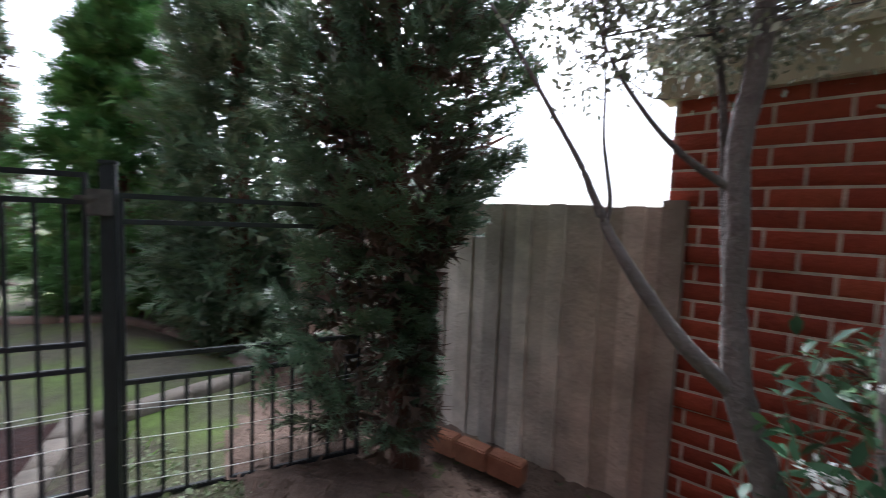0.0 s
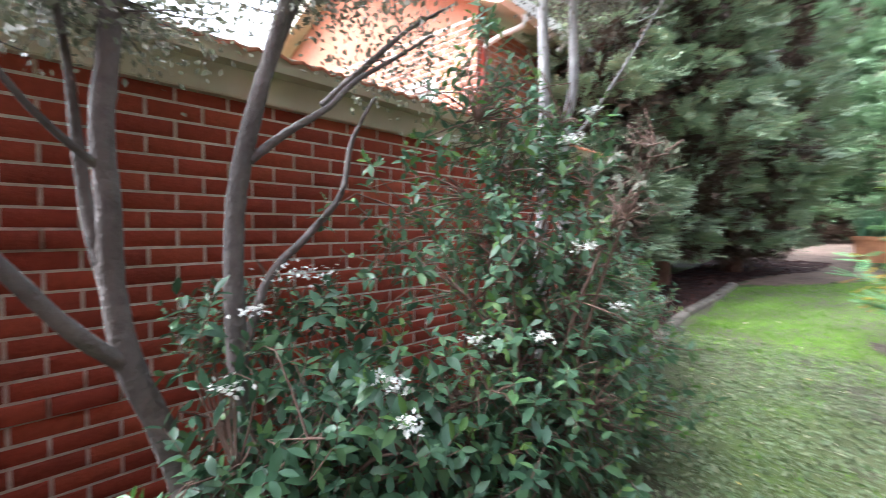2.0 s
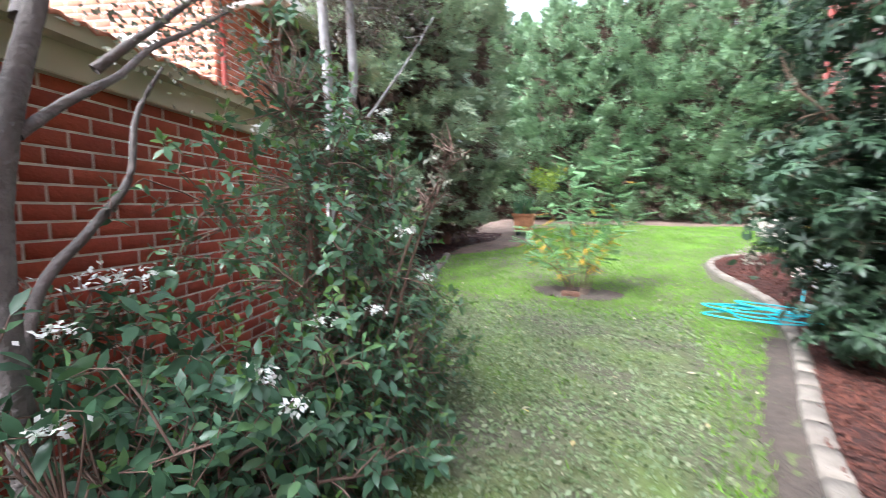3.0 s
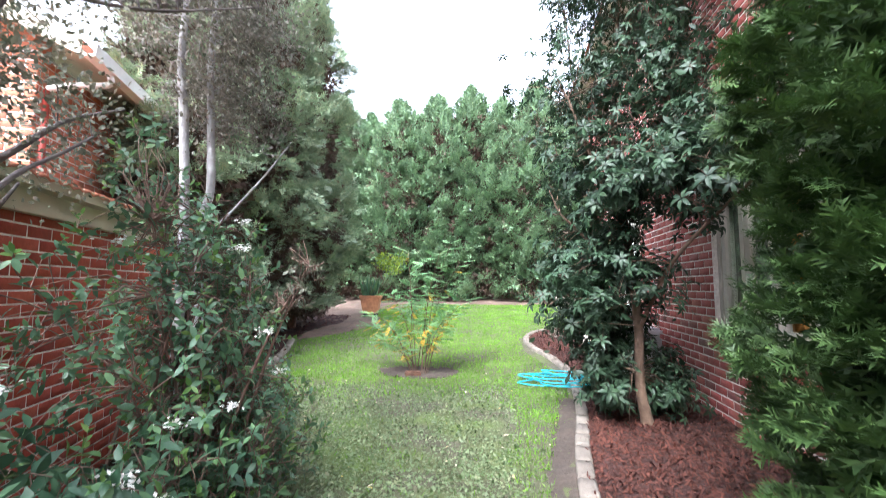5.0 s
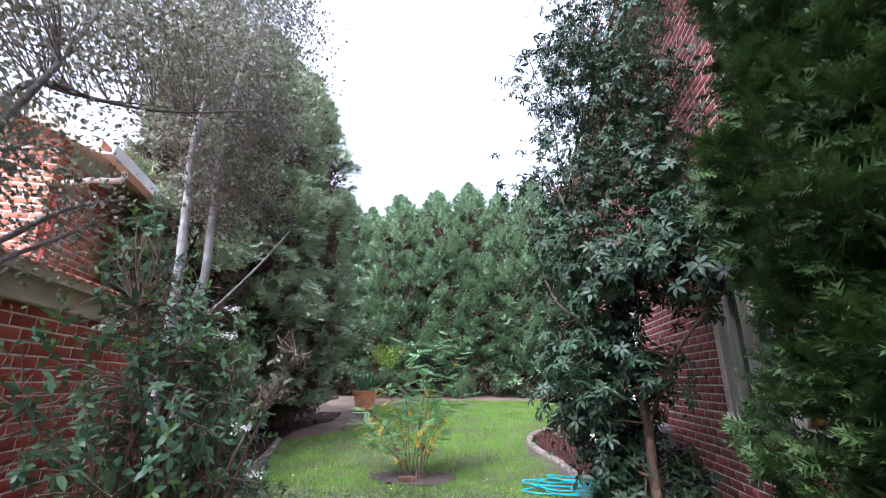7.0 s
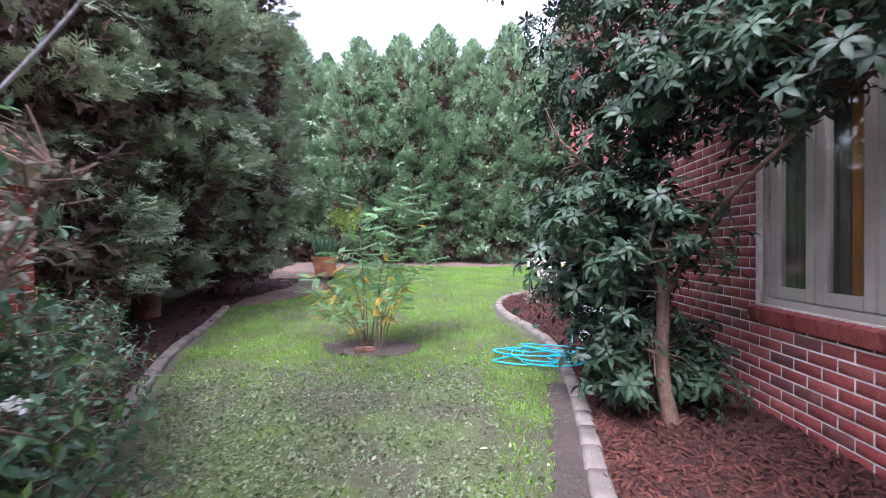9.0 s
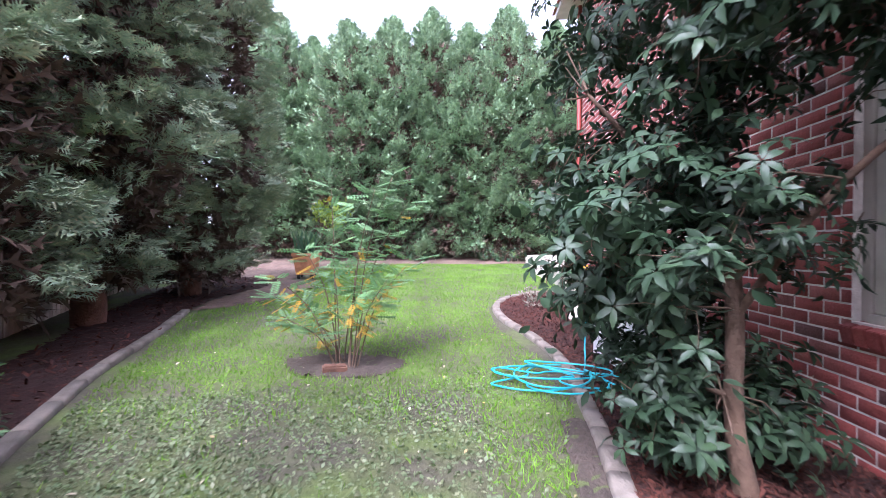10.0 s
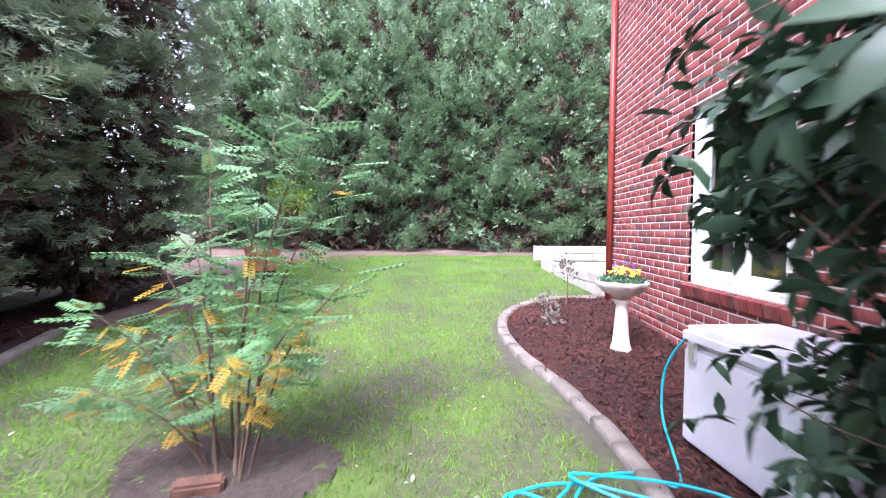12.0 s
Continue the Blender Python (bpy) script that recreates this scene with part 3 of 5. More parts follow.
def garage_roof():
    roof = thing("garage_roof", (g_end[0], g_end[1], 1.8), "low tiled garage roof with a cream eave beam and gutter", "roof", kind="structure")
    bm = boxes(((-0.05, -0.10, 1.80), (5.35, 0.06, 1.98)), bevel=0.006)
    bm.transform(LM)
    part("eave_beam", bm, CREAM, roof, "cream painted timber beam")
    bm = bmesh.new()
    prof = [(0.06, 1.99), (0.06, 1.95), (0.16, 1.95), (0.175, 2.03), (0.165, 2.035), (0.15, 1.965), (0.075, 1.965), (0.075, 2.0)]
    a = [bm.verts.new((-0.1, y, z)) for y, z in prof]
    b = [bm.verts.new((5.39, y, z)) for y, z in prof]
    for i in range(len(prof)):
        j = (i + 1) % len(prof)
        bm.faces.new((a[i], a[j], b[j], b[i]))
    bm.faces.new(a[::-1])
    bm.faces.new(b)
    bm.transform(LM)
    part("gutter", bm, CREAM, roof, "cream metal gutter")
    bm = bmesh.new()
    vs = [bm.verts.new(p) for p in ((-0.1, 0.1, 2.0), (5.25, 0.1, 2.0), (5.25, -3.2, 3.1), (-0.1, -3.2, 3.1), (-0.1, 0.1, 1.97), (5.25, 0.1, 1.97), (5.25, -3.2, 3.07), (-0.1, -3.2, 3.07))]
    for f in ((0, 1, 2, 3), (7, 6, 5, 4), (0, 4, 5, 1), (1, 5, 6, 2), (2, 6, 7, 3), (3, 7, 4, 0)):
        bm.faces.new([vs[i] for i in f])
    bm.transform(LM)
    part("roof_deck", bm, TILE, roof)
    tile = roof_tile_mesh()
    slope = math.degrees(math.atan2(1.1, 3.3))
    count = 0
    for r in range(10):
        for c in range(22):
            if count >= 300:
                break
            ob = new("tile", tile)
            ob.parent = roof
            ob.matrix_parent_inverse = roof.matrix_basis.inverted()
            y, z = 0.16 - 0.32 * r * math.cos(radians(slope)), 1.995 + 0.32 * r * math.sin(radians(slope))
            ob.matrix_basis = LM @ pose(-0.0 + 0.235 * c, y, z, -slope, 0, 0)
            count += 1


def roof_tile_mesh(w=0.24, ln=0.36):
    """A curved roof tile: its nose towards +y."""
    V, F = [], []
    for k in range(9):
        x = w * k / 8
        z = 0.012 + 0.022 * (0.5 + 0.5 * math.cos(4 * math.pi * k / 8))
        V += [(x, 0.02, z + 0.014), (x, -ln, z + 0.004), (x, 0.02, z - 0.004)]
    for k in range(8):
        o = 3 * k
        F += [(o, o + 3, o + 4, o + 1), (o, o + 2, o + 5, o + 3)]
    return arrays_mesh("tile", np.array(V), np.array(F), TILE)


garage_roof()

# ---- house beside the lawn ----
# local x runs from the far corner back along the wall
HTURN = 90.0
# face looks to -x: local +y turned by 90 is -x; local x runs to +y
H0 = -3.0
HL = CORNER_Y - H0
oa = (7.38 - 1.35 - H0, 7.38 - H0, 0.86, 2.56)
ob_ = (3.52 - 1.9 - H0, 3.52 - H0, 0.84, 2.45)
brick_wall("wall_house", (HOUSE_X, H0), HTURN, HL, -0.18, 6.0, BRICK_HOUSE, MORTAR_PALE, [oa, ob_], (4.2, HL, 0.0, 0.9), "plum-red brick house wall with pale mortar")
brick_wall("wall_house_end", (HOUSE_X, CORNER_Y), 0, 7.0, -0.1, 6.0, BRICK_HOUSE, MORTAR_PALE, [], (0, 0, 0, 0), "plum-red brick end wall of the house")
tagged(link_mesh("wall_house_back", boxes(((2.7, H0 - 0.2, -0.2), (9.4, H0, 6.0)), ((9.2, H0, -0.2), (9.4, CORNER_Y - 0.3, 6.0))), BRICK_HOUSE), "plain brick back walls of the house", "wall", kind="structure")


def house_roof():
    roof = thing("house_roof", (HOUSE_X, 3, 6.0), "hipped tiled house roof with white eaves", "roof", kind="structure")
    part("eave", boxes(((HOUSE_X - 0.45, H0 - 0.6, 6.0), (9.9, CORNER_Y + 0.45, 6.12)), bevel=0.01), WHITE_FRAME, roof, "white eave lining")
    bm = bmesh.new()
    lo = [bm.verts.new(p) for p in ((HOUSE_X - 0.5, H0 - 0.65, 6.12), (9.95, H0 - 0.65, 6.12), (9.95, CORNER_Y + 0.5, 6.12), (HOUSE_X - 0.5, CORNER_Y + 0.5, 6.12))]
    hi = [bm.verts.new(p) for p in ((6, 0.2, 8.0), (6, 6.5, 8.0))]
    for f in ((lo[0], lo[1], hi[0]), (lo[1], lo[2], hi[1], hi[0]), (lo[2], lo[3], hi[1]), (lo[3], lo[0], hi[0], hi[1]), tuple(lo[::-1])):
        bm.faces.new(f)
    part("roof_deck", bm, TILE, roof)


house_roof()


def sash_window(name, y0, y1, z0, z1, mat, label, sashes, blind=None):
    """A framed window in the house wall, with its sloping brick sill, between y0 and y1."""
    X = HOUSE_X + 0.05
    win = thing(name, (X, (y0 + y1) / 2, z0), label, "window", kind="structure")
    f = 0.065
    part("window_frame", boxes(((X, y0 + 0.002, z0), (X + 0.1, y0 + f, z1)), ((X, y1 - f, z0), (X + 0.1, y1 - 0.002, z1)), ((X, y0 + f, z1 - f), (X + 0.1, y1 - f, z1)), ((X - 0.02, y0 + f, z0), (X + 0.1, y1 - f, z0 + 0.05)), bevel=0.004), mat, win)
    w = (y1 - y0 - 2 * f) / sashes
    for i in range(sashes):
        a, b = y0 + f + i * w, y0 + f + (i + 1) * w
        q = 0.085
        sash = part("sash", boxes(((X + 0.012, a + 0.004, z0 + 0.055), (X + 0.07, a + q, z1 - f - 0.004)), ((X + 0.012, b - q, z0 + 0.055), (X + 0.07, b - 0.004, z1 - f - 0.004)), ((X + 0.014, a + q, z0 + 0.055), (X + 0.068, b - q, z0 + 0.055 + q)), ((X + 0.014, a + q, z1 - f - 0.004 - q), (X + 0.068, b - q, z1 - f - 0.004)), bevel=0.006), mat, win)
        pane = part("pane", boxes(((X + 0.038, a + q - 0.01, z0 + 0.13), (X + 0.044, b - q + 0.01, z1 - f - q + 0.005))), GLASS, sash)
        pane.visible_shadow = False
    sill = thing("window_sill", (HOUSE_X, (y0 + y1) / 2, z0), "sloping soldier-brick window sill", "sill", kind="structure")
    n = int((y1 - y0 + 0.12) / 0.086)
    for i in range(n):
        bm = boxes(((-0.065, -0.038, -0.13), (0.13, 0.038, -0.02)), bevel=0.004)
        bm.transform(pose(HOUSE_X, y0 - 0.05 + 0.086 * (i + 0.5), z0 + 0.01, 0, -14, 0))
        part("brick", bm, BRICK_HOUSE, sill)
    bm = boxes(((HOUSE_X - 0.02, y0 - 0.06, z0 - 0.13), (HOUSE_X + 0.04, y1 + 0.06, z0 - 0.035)))
    part("mortar_bed", bm, MORTAR_PALE, sill)
    # added box behind the panes; its dark colour stands in for an unlit room
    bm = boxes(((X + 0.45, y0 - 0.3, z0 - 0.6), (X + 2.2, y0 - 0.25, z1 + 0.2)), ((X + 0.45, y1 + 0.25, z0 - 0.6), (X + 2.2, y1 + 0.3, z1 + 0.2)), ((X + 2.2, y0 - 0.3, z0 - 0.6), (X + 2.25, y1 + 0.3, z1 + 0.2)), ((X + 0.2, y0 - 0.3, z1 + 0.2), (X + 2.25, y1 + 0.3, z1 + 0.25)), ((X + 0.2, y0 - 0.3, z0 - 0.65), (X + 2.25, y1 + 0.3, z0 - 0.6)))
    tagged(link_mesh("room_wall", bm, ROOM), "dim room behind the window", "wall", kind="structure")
    return win


def curtain(y0, y1, z0, z1, mat, label, x=0.24):
    V, F = [], []
    n = 60
    for i in range(n + 1):
        y = y0 + (y1 - y0) * i / n
        dx = 0.03 * math.sin(i * 0.9) + 0.01 * math.sin(i * 2.3)
        V += [(HOUSE_X + x + dx, y, z0), (HOUSE_X + x + dx, y, z1), (HOUSE_X + x + 0.006 + dx, y, z0), (HOUSE_X + x + 0.006 + dx, y, z1)]
    for i in range(n):
        o = 4 * i
        F += [(o, o + 4, o + 5, o + 1), (o + 3, o + 7, o + 6, o + 2)]
    ob = part_mesh("curtain", arrays_mesh("curtain", np.array(V), np.array(F), mat, True))
    return tagged(ob, label, "curtain")


sash_window("window_1", 7.38 - 1.35, 7.38, 0.86, 2.56, WHITE_FRAME, "white-framed window with dark panes", 2)
sash_window("window_2", 3.52 - 1.9, 3.52, 0.84, 2.45, BEIGE_FRAME, "beige-framed window with dark panes", 4)
curtain(2.95, 3.5, 0.7, 2.5, CURTAIN, "grey pleated curtain behind the window")
curtain(1.6, 2.92, 0.7, 2.5, BLIND, "amber fabric blind behind the window")
bm = lathe([(0.045, -0.05), (0.045, 6.0)], 16)
bm.transform(pose(HOUSE_X - 0.055, CORNER_Y - 0.05, 0))
tagged(link_mesh("downpipe", bm, RED_PIPE, smooth=True), "brick-red painted downpipe at the house corner", "pipe")

# low limestone walls past the house corner


def block_wall(a, b, z0, rows, label, blk=0.45, high=0.17, thick=0.2):
    wall = thing("retaining_wall", (a[0], a[1], z0), label, "garden wall", kind="structure")
    d = np.array(b) - np.array(a)
    ln = np.linalg.norm(d)
    ang = math.degrees(math.atan2(d[1], d[0]))
    m = pose(a[0], a[1], z0, 0, 0, ang)
    for r in range(rows):
        x = -0.5 * blk * (r % 2)
        while x < ln:
            lo, hi = max(x, 0), min(x + blk - 0.008, ln)
            if hi - lo > 0.05:
                bm = boxes(((lo, -thick / 2, r * high), (hi, thick / 2, (r + 1) * high - 0.006)), bevel=0.008)
                bm.transform(m)
                part("stone_block", bm, RENDER_WALL, wall)
            x += blk
    return wall


block_wall((1.80, 13.3), (5.5, 13.3), 0.66, 2, "pale limestone block retaining wall behind the lawn")
block_wall((2.02, 13.0), (2.42, 9.80), 0.17, 3, "pale limestone block wall stepping from the house corner")
tagged(link_mesh("paving", boxes(((2.52, CORNER_Y + 0.05, 0.0), (9, 13.15, 0.64))), RENDER_WALL), "pale paved terrace behind the house", "paving", kind="structure")

# ---- the neighbouring house behind the garage: a gable end and a long side ----
NB, NB_TURN, NB_EAVE, NB_PITCH = (-4.75, 2.43), 22, 3.80, math.tan(radians(25))
NM = pose(NB[0], NB[1], 0, 0, 0, NB_TURN)
NS = NM @ Vector((0, 7, 0))
brick_wall("wall_neighbour_front", NB, NB_TURN + 180, 6.0, 0, NB_EAVE + 0.1, BRICK_ORANGE, MORTAR_PALE, [(0.75, 1.75, 1.95, 3.2)], (0, 0, 0, 0), "orange-red brick gable wall of the neighbouring house")
brick_wall("wall_neighbour_side", (NS.x, NS.y), NB_TURN - 90, 7.0, 0, NB_EAVE + 0.1, BRICK_ORANGE, MORTAR_PALE, [], (0, 0, 0, 0), "orange-red brick side wall of the neighbouring house")


def neighbour_trim():
    """The gable's brick triangle, the raked roof with its soffit, barge board, gutter and downpipe elbow, and one window."""
    roof = thing("neighbour_roof", tuple(NM @ Vector((0, 0, NB_EAVE))), "tiled gable roof with cream soffit, barge board and gutter", "roof", kind="structure")

    def rake(x):
        return NB_EAVE + (0.55 - abs(x + 3.0) + 3.0) * NB_PITCH

    def prism(outline, y0, y1):
        bm = bmesh.new()
        a = [bm.verts.new((x, y0, z)) for x, z in outline]
        b = [bm.verts.new((x, y1, z)) for x, z in outline]
        bm.faces.new(a)
        bm.faces.new(b[::-1])
        for i in range(len(a)):
            j = (i + 1) % len(a)
            bm.faces.new((a[j], a[i], b[i], b[j]))
        bm.transform(NM)
        return bm

    part("gable", prism([(-6.0, NB_EAVE + 0.1), (0.0, NB_EAVE + 0.1), (0.0, rake(0.0)), (-3.0, rake(-3.0)), (-6.0, rake(-6.0))], 0.012, 0.2), BRICK_ORANGE, roof, "brick gable triangle")
    for s in (1, -1):
        e = -3.0 + s * 3.55
        part("soffit", prism([(e, NB_EAVE), (-3.0, rake(-3.0)), (-3.0, rake(-3.0) + 0.03), (e, NB_EAVE + 0.03)], -0.28, 7.4), CREAM, roof, "cream soffit lining")
        part("roof_slope", prism([(e, NB_EAVE + 0.034), (-3.0, rake(-3.0) + 0.034), (-3.0, rake(-3.0) + 0.13), (e, NB_EAVE + 0.13)], -0.28, 7.4), TILE, roof, "terracotta tiled slope")
        part("barge_board", prism([(e, NB_EAVE - 0.05), (-3.0, rake(-3.0) - 0.05), (-3.0, rake(-3.0) + 0.15), (e, NB_EAVE + 0.15)], -0.32, -0.285), CREAM, roof, "cream barge board")
    part("gutter", prism([(0.56, NB_EAVE - 0.04), (0.68, NB_EAVE - 0.04), (0.70, NB_EAVE + 0.09), (0.68, NB_EAVE + 0.09), (0.665, NB_EAVE - 0.02), (0.56, NB_EAVE - 0.02)], -0.3, 7.4), WHITE_FRAME, roof, "pale metal gutter")
    V, F = tube([(*(NM @ Vector((0.62, 0.15, NB_EAVE - 0.04))), 0.035), (*(NM @ Vector((0.60, 0.15, NB_EAVE - 0.16))), 0.035), (*(NM @ Vector((0.30, 0.10, NB_EAVE - 0.22))), 0.035), (*(NM @ Vector((0.06, 0.08, NB_EAVE - 0.30))), 0.035)], 5, 10)
    part_mesh("pipe_elbow", arrays_mesh("pipe_elbow", V, F, WHITE_FRAME, True), roof, "pale pipe elbow under the eave")
    V, F = tube([(*(NM @ Vector((0.055, 0.08, NB_EAVE - 0.31))), 0.033), (*(NM @ Vector((0.055, 0.08, 2.0))), 0.033), (*(NM @ Vector((0.055, 0.08, 0.0))), 0.033)], 3, 10)
    part_mesh("downpipe", arrays_mesh("downpipe", V, F, RED_PIPE, True), roof, "brick-red downpipe")
    win = thing("window_3", tuple(NM @ Vector((-1.25, 0, 1.95))), "white-framed window in the neighbouring gable wall", "window", kind="structure")
    bm = boxes(((-1.745, 0.03, 1.955), (-1.68, 0.12, 3.195)), ((-0.82, 0.03, 1.955), (-0.755, 0.12, 3.195)), ((-1.68, 0.03, 1.955), (-0.82, 0.12, 2.02)), ((-1.68, 0.03, 3.13), (-0.82, 0.12, 3.195)), bevel=0.004)
    bm.transform(NM)
    part("window_frame", bm, WHITE_FRAME, win)
    bm = boxes(((-1.69, 0.07, 2.01), (-0.81, 0.076, 3.14)))
    bm.transform(NM)
    part("pane", bm, GLASS, win).visible_shadow = False


neighbour_trim()

# low brick outbuilding behind the cypresses
ob0 = on_line(12.5, -1.6)
brick_wall("wall_outbuilding", ob0, GTURN, 6.0, 0.0, 1.98, BRICK_RED, MORTAR, [], (0, 0, 0, 0), "red brick outbuilding wall behind the paling fence")


def outbuilding_roof():
    m = pose(ob0[0], ob0[1], 0, 0, 0, GTURN)
    roof = thing("outbuilding_roof", (ob0[0], ob0[1], 2.0), "tiled outbuilding roof with a white fascia and gutter", "roof", kind="structure")
    for name, lo, hi in (("fascia", (-0.1, -0.06, 1.985), (6.1, 0.05, 2.06)), ("gutter", (-0.1, 0.05, 2.09), (6.1, 0.15, 2.15))):
        bm = boxes((lo, hi), bevel=0.006)
        bm.transform(m)
        part(name, bm, WHITE_FRAME, roof)
    bm = bmesh.new()
    vs = [bm.verts.new(p) for p in ((-0.1, 0.05, 2.12), (6.1, 0.05, 2.12), (6.1, -2.6, 3.0), (-0.1, -2.6, 3.0), (-0.1, 0.05, 2.07), (6.1, 0.05, 2.07), (6.1, -2.6, 2.95), (-0.1, -2.6, 2.95))]
    for f in ((0, 1, 2, 3), (7, 6, 5, 4), (0, 4, 5, 1), (1, 5, 6, 2), (2, 6, 7, 3), (3, 7, 4, 0)):
        bm.faces.new([vs[i] for i in f])
    bm.transform(m)
    part("roof_deck", bm, TILE, roof)


outbuilding_roof()

# ---- paling fence on the boundary line ----


def paling_fence(s0, s1, top, label, seed, back=0.0):
    g = np.random.default_rng(seed)
    fence = thing("paling_fence", (*on_line((s0 + s1) / 2), -0.2), label, "fence", kind="structure")
    s = s1
    m = pose(W0[0] - back * OUT[0], W0[1] - back * OUT[1], 0, 0, 0, GTURN)
    k = 0
    while s > s0:
        w = g.uniform(0.095, 0.125)
        x0 = -s
        h = top + g.uniform(-0.008, 0.012)
        off = 0.012 * (k % 2) + g.uniform(0, 0.004)
        gz = float(ground_z(*on_line(s - w / 2, -back)))
        bm = boxes(((x0, -0.05 + off, gz - 0.06 + g.uniform(0, 0.05)), (x0 + w + 0.012, -0.034 + off, h)), bevel=0.003)
        bm.transform(m)
        part("paling", bm, PALING, fence)
        s -= w
        k += 1
    for z in (0.15, 1.0):
        bm = boxes(((-s1, -0.10, z), (-s0, -0.055, z + 0.075)))
        bm.transform(m)
        part("rail", bm, PALING, fence)
    return fence


paling_fence(-8.0, -0.095, 1.31, "weathered grey timber paling fence", 3)
bm = boxes(((0.0, -0.035, -0.3), (0.10, 0.03, 1.335)), bevel=0.004)
bm.transform(pose(*on_line(0.0, 0.036), 0, 0, 0, GTURN))
tagged(link_mesh("fence_post", bm, PALING), "grey timber post where the fence meets the brick wall", "post")
paling_fence(5.2, 17, 1.5, "grey timber paling fence behind the cypresses", 5, 0.95)


def fence_foot_bricks():
    """Orange bricks end to end, leaning along the fence foot."""
    a, b = np.array([-1.17, -2.34]), np.array([-1.46, -1.76])
    d = b - a
    ang = math.degrees(math.atan2(d[1], d[0]))
    ln = float(np.linalg.norm(d)) / 3
    for i in range(3):
        c = a + d * ((i + 0.5) / 3)
        bm = boxes(((-ln / 2 + 0.004, -0.05, -0.02), (ln / 2 - 0.004, 0.05, 0.10)), bevel=0.008)
        for q in (-0.06, 0.0, 0.06):
            box(bm, (q - 0.014, -0.02, 0.098), (q + 0.014, 0.02, 0.102), 0.002)
        bm.transform(pose(c[0], c[1], -0.185, 0, 1.5 * (i - 1), ang))
        tagged(link_mesh("garden_brick", bm, SLEEPER), "orange-red brick laid along the fence foot", "brick", "bricks along the fence foot")


fence_foot_bricks()

# ---- black steel gate and fence ----


def steel_gate(x0, x1, y, lift, label, full_bars):
    """Pairs of rails high and low, bars under the low pair (or all the way up), and thin wires strung across."""
    gate = thing("steel_gate", (x0, y, 0.05), label, "gate")
    for zz in (0.02, 0.51, 0.61, 1.15, 1.25):
        part("rail", boxes(((x0, y - 0.011, zz + lift - 0.010), (x1, y + 0.011, zz + lift + 0.010)), bevel=0.003), BLACK_IRON, gate)
    x = x0 + 0.06
    while x < x1 - 0.04:
        part("bar", boxes(((x - 0.007, y - 0.006, 0.02 + lift), (x + 0.007, y + 0.006, (1.15 if full_bars else 0.51) + lift)), bevel=0.002), BLACK_IRON, gate)
        x += 0.085
    for xx in (x0, x1):
        part("stile", boxes(((xx - 0.009, y - 0.012, lift), (xx + 0.009, y + 0.012, 1.26 + lift)), bevel=0.003), BLACK_IRON, gate)
    for zz in (0.10, 0.175, 0.28, 0.40, 0.42):
        V, F = tube([(x0, y + 0.02, zz + 0.01, 0.0018), ((x0 + x1) / 2, y + 0.03, zz - 0.008, 0.0018), (x1, y + 0.02, zz + 0.004, 0.0018)], 5, 5)
        part_mesh("wire", arrays_mesh("wire", V, F, WIRE, True), gate, "thin stretched wire")
    return gate


steel_gate(-0.62, 0.335, -2.07, 0.0, "black steel fence panel with paired rails and thin bars", False)
steel_gate(0.445, 1.70, -2.07, 0.07, "black steel gate leaf with paired rails and thin bars", True)
bm = boxes(((0.348, -2.095, -0.1), (0.398, -2.045, 1.365)), bevel=0.004)
box(bm, (0.343, -2.10, 1.365), (0.403, -2.04, 1.38), 0.003)
post = tagged(link_mesh("gate_post", bm, BLACK_IRON), "black steel gate post with a latch", "post")
part("latch", boxes(((0.355, -2.04, 1.17), (0.435, -2.022, 1.27)), ((0.40, -2.022, 1.225), (0.47, -2.01, 1.245)), bevel=0.005), LATCH, post, "worn dark metal latch")

# ---- plants ----


def tree_base(name, x, y, label, category, group=""):
    return thing(name, (x, y, float(ground_z(x, y))), label, category, group)


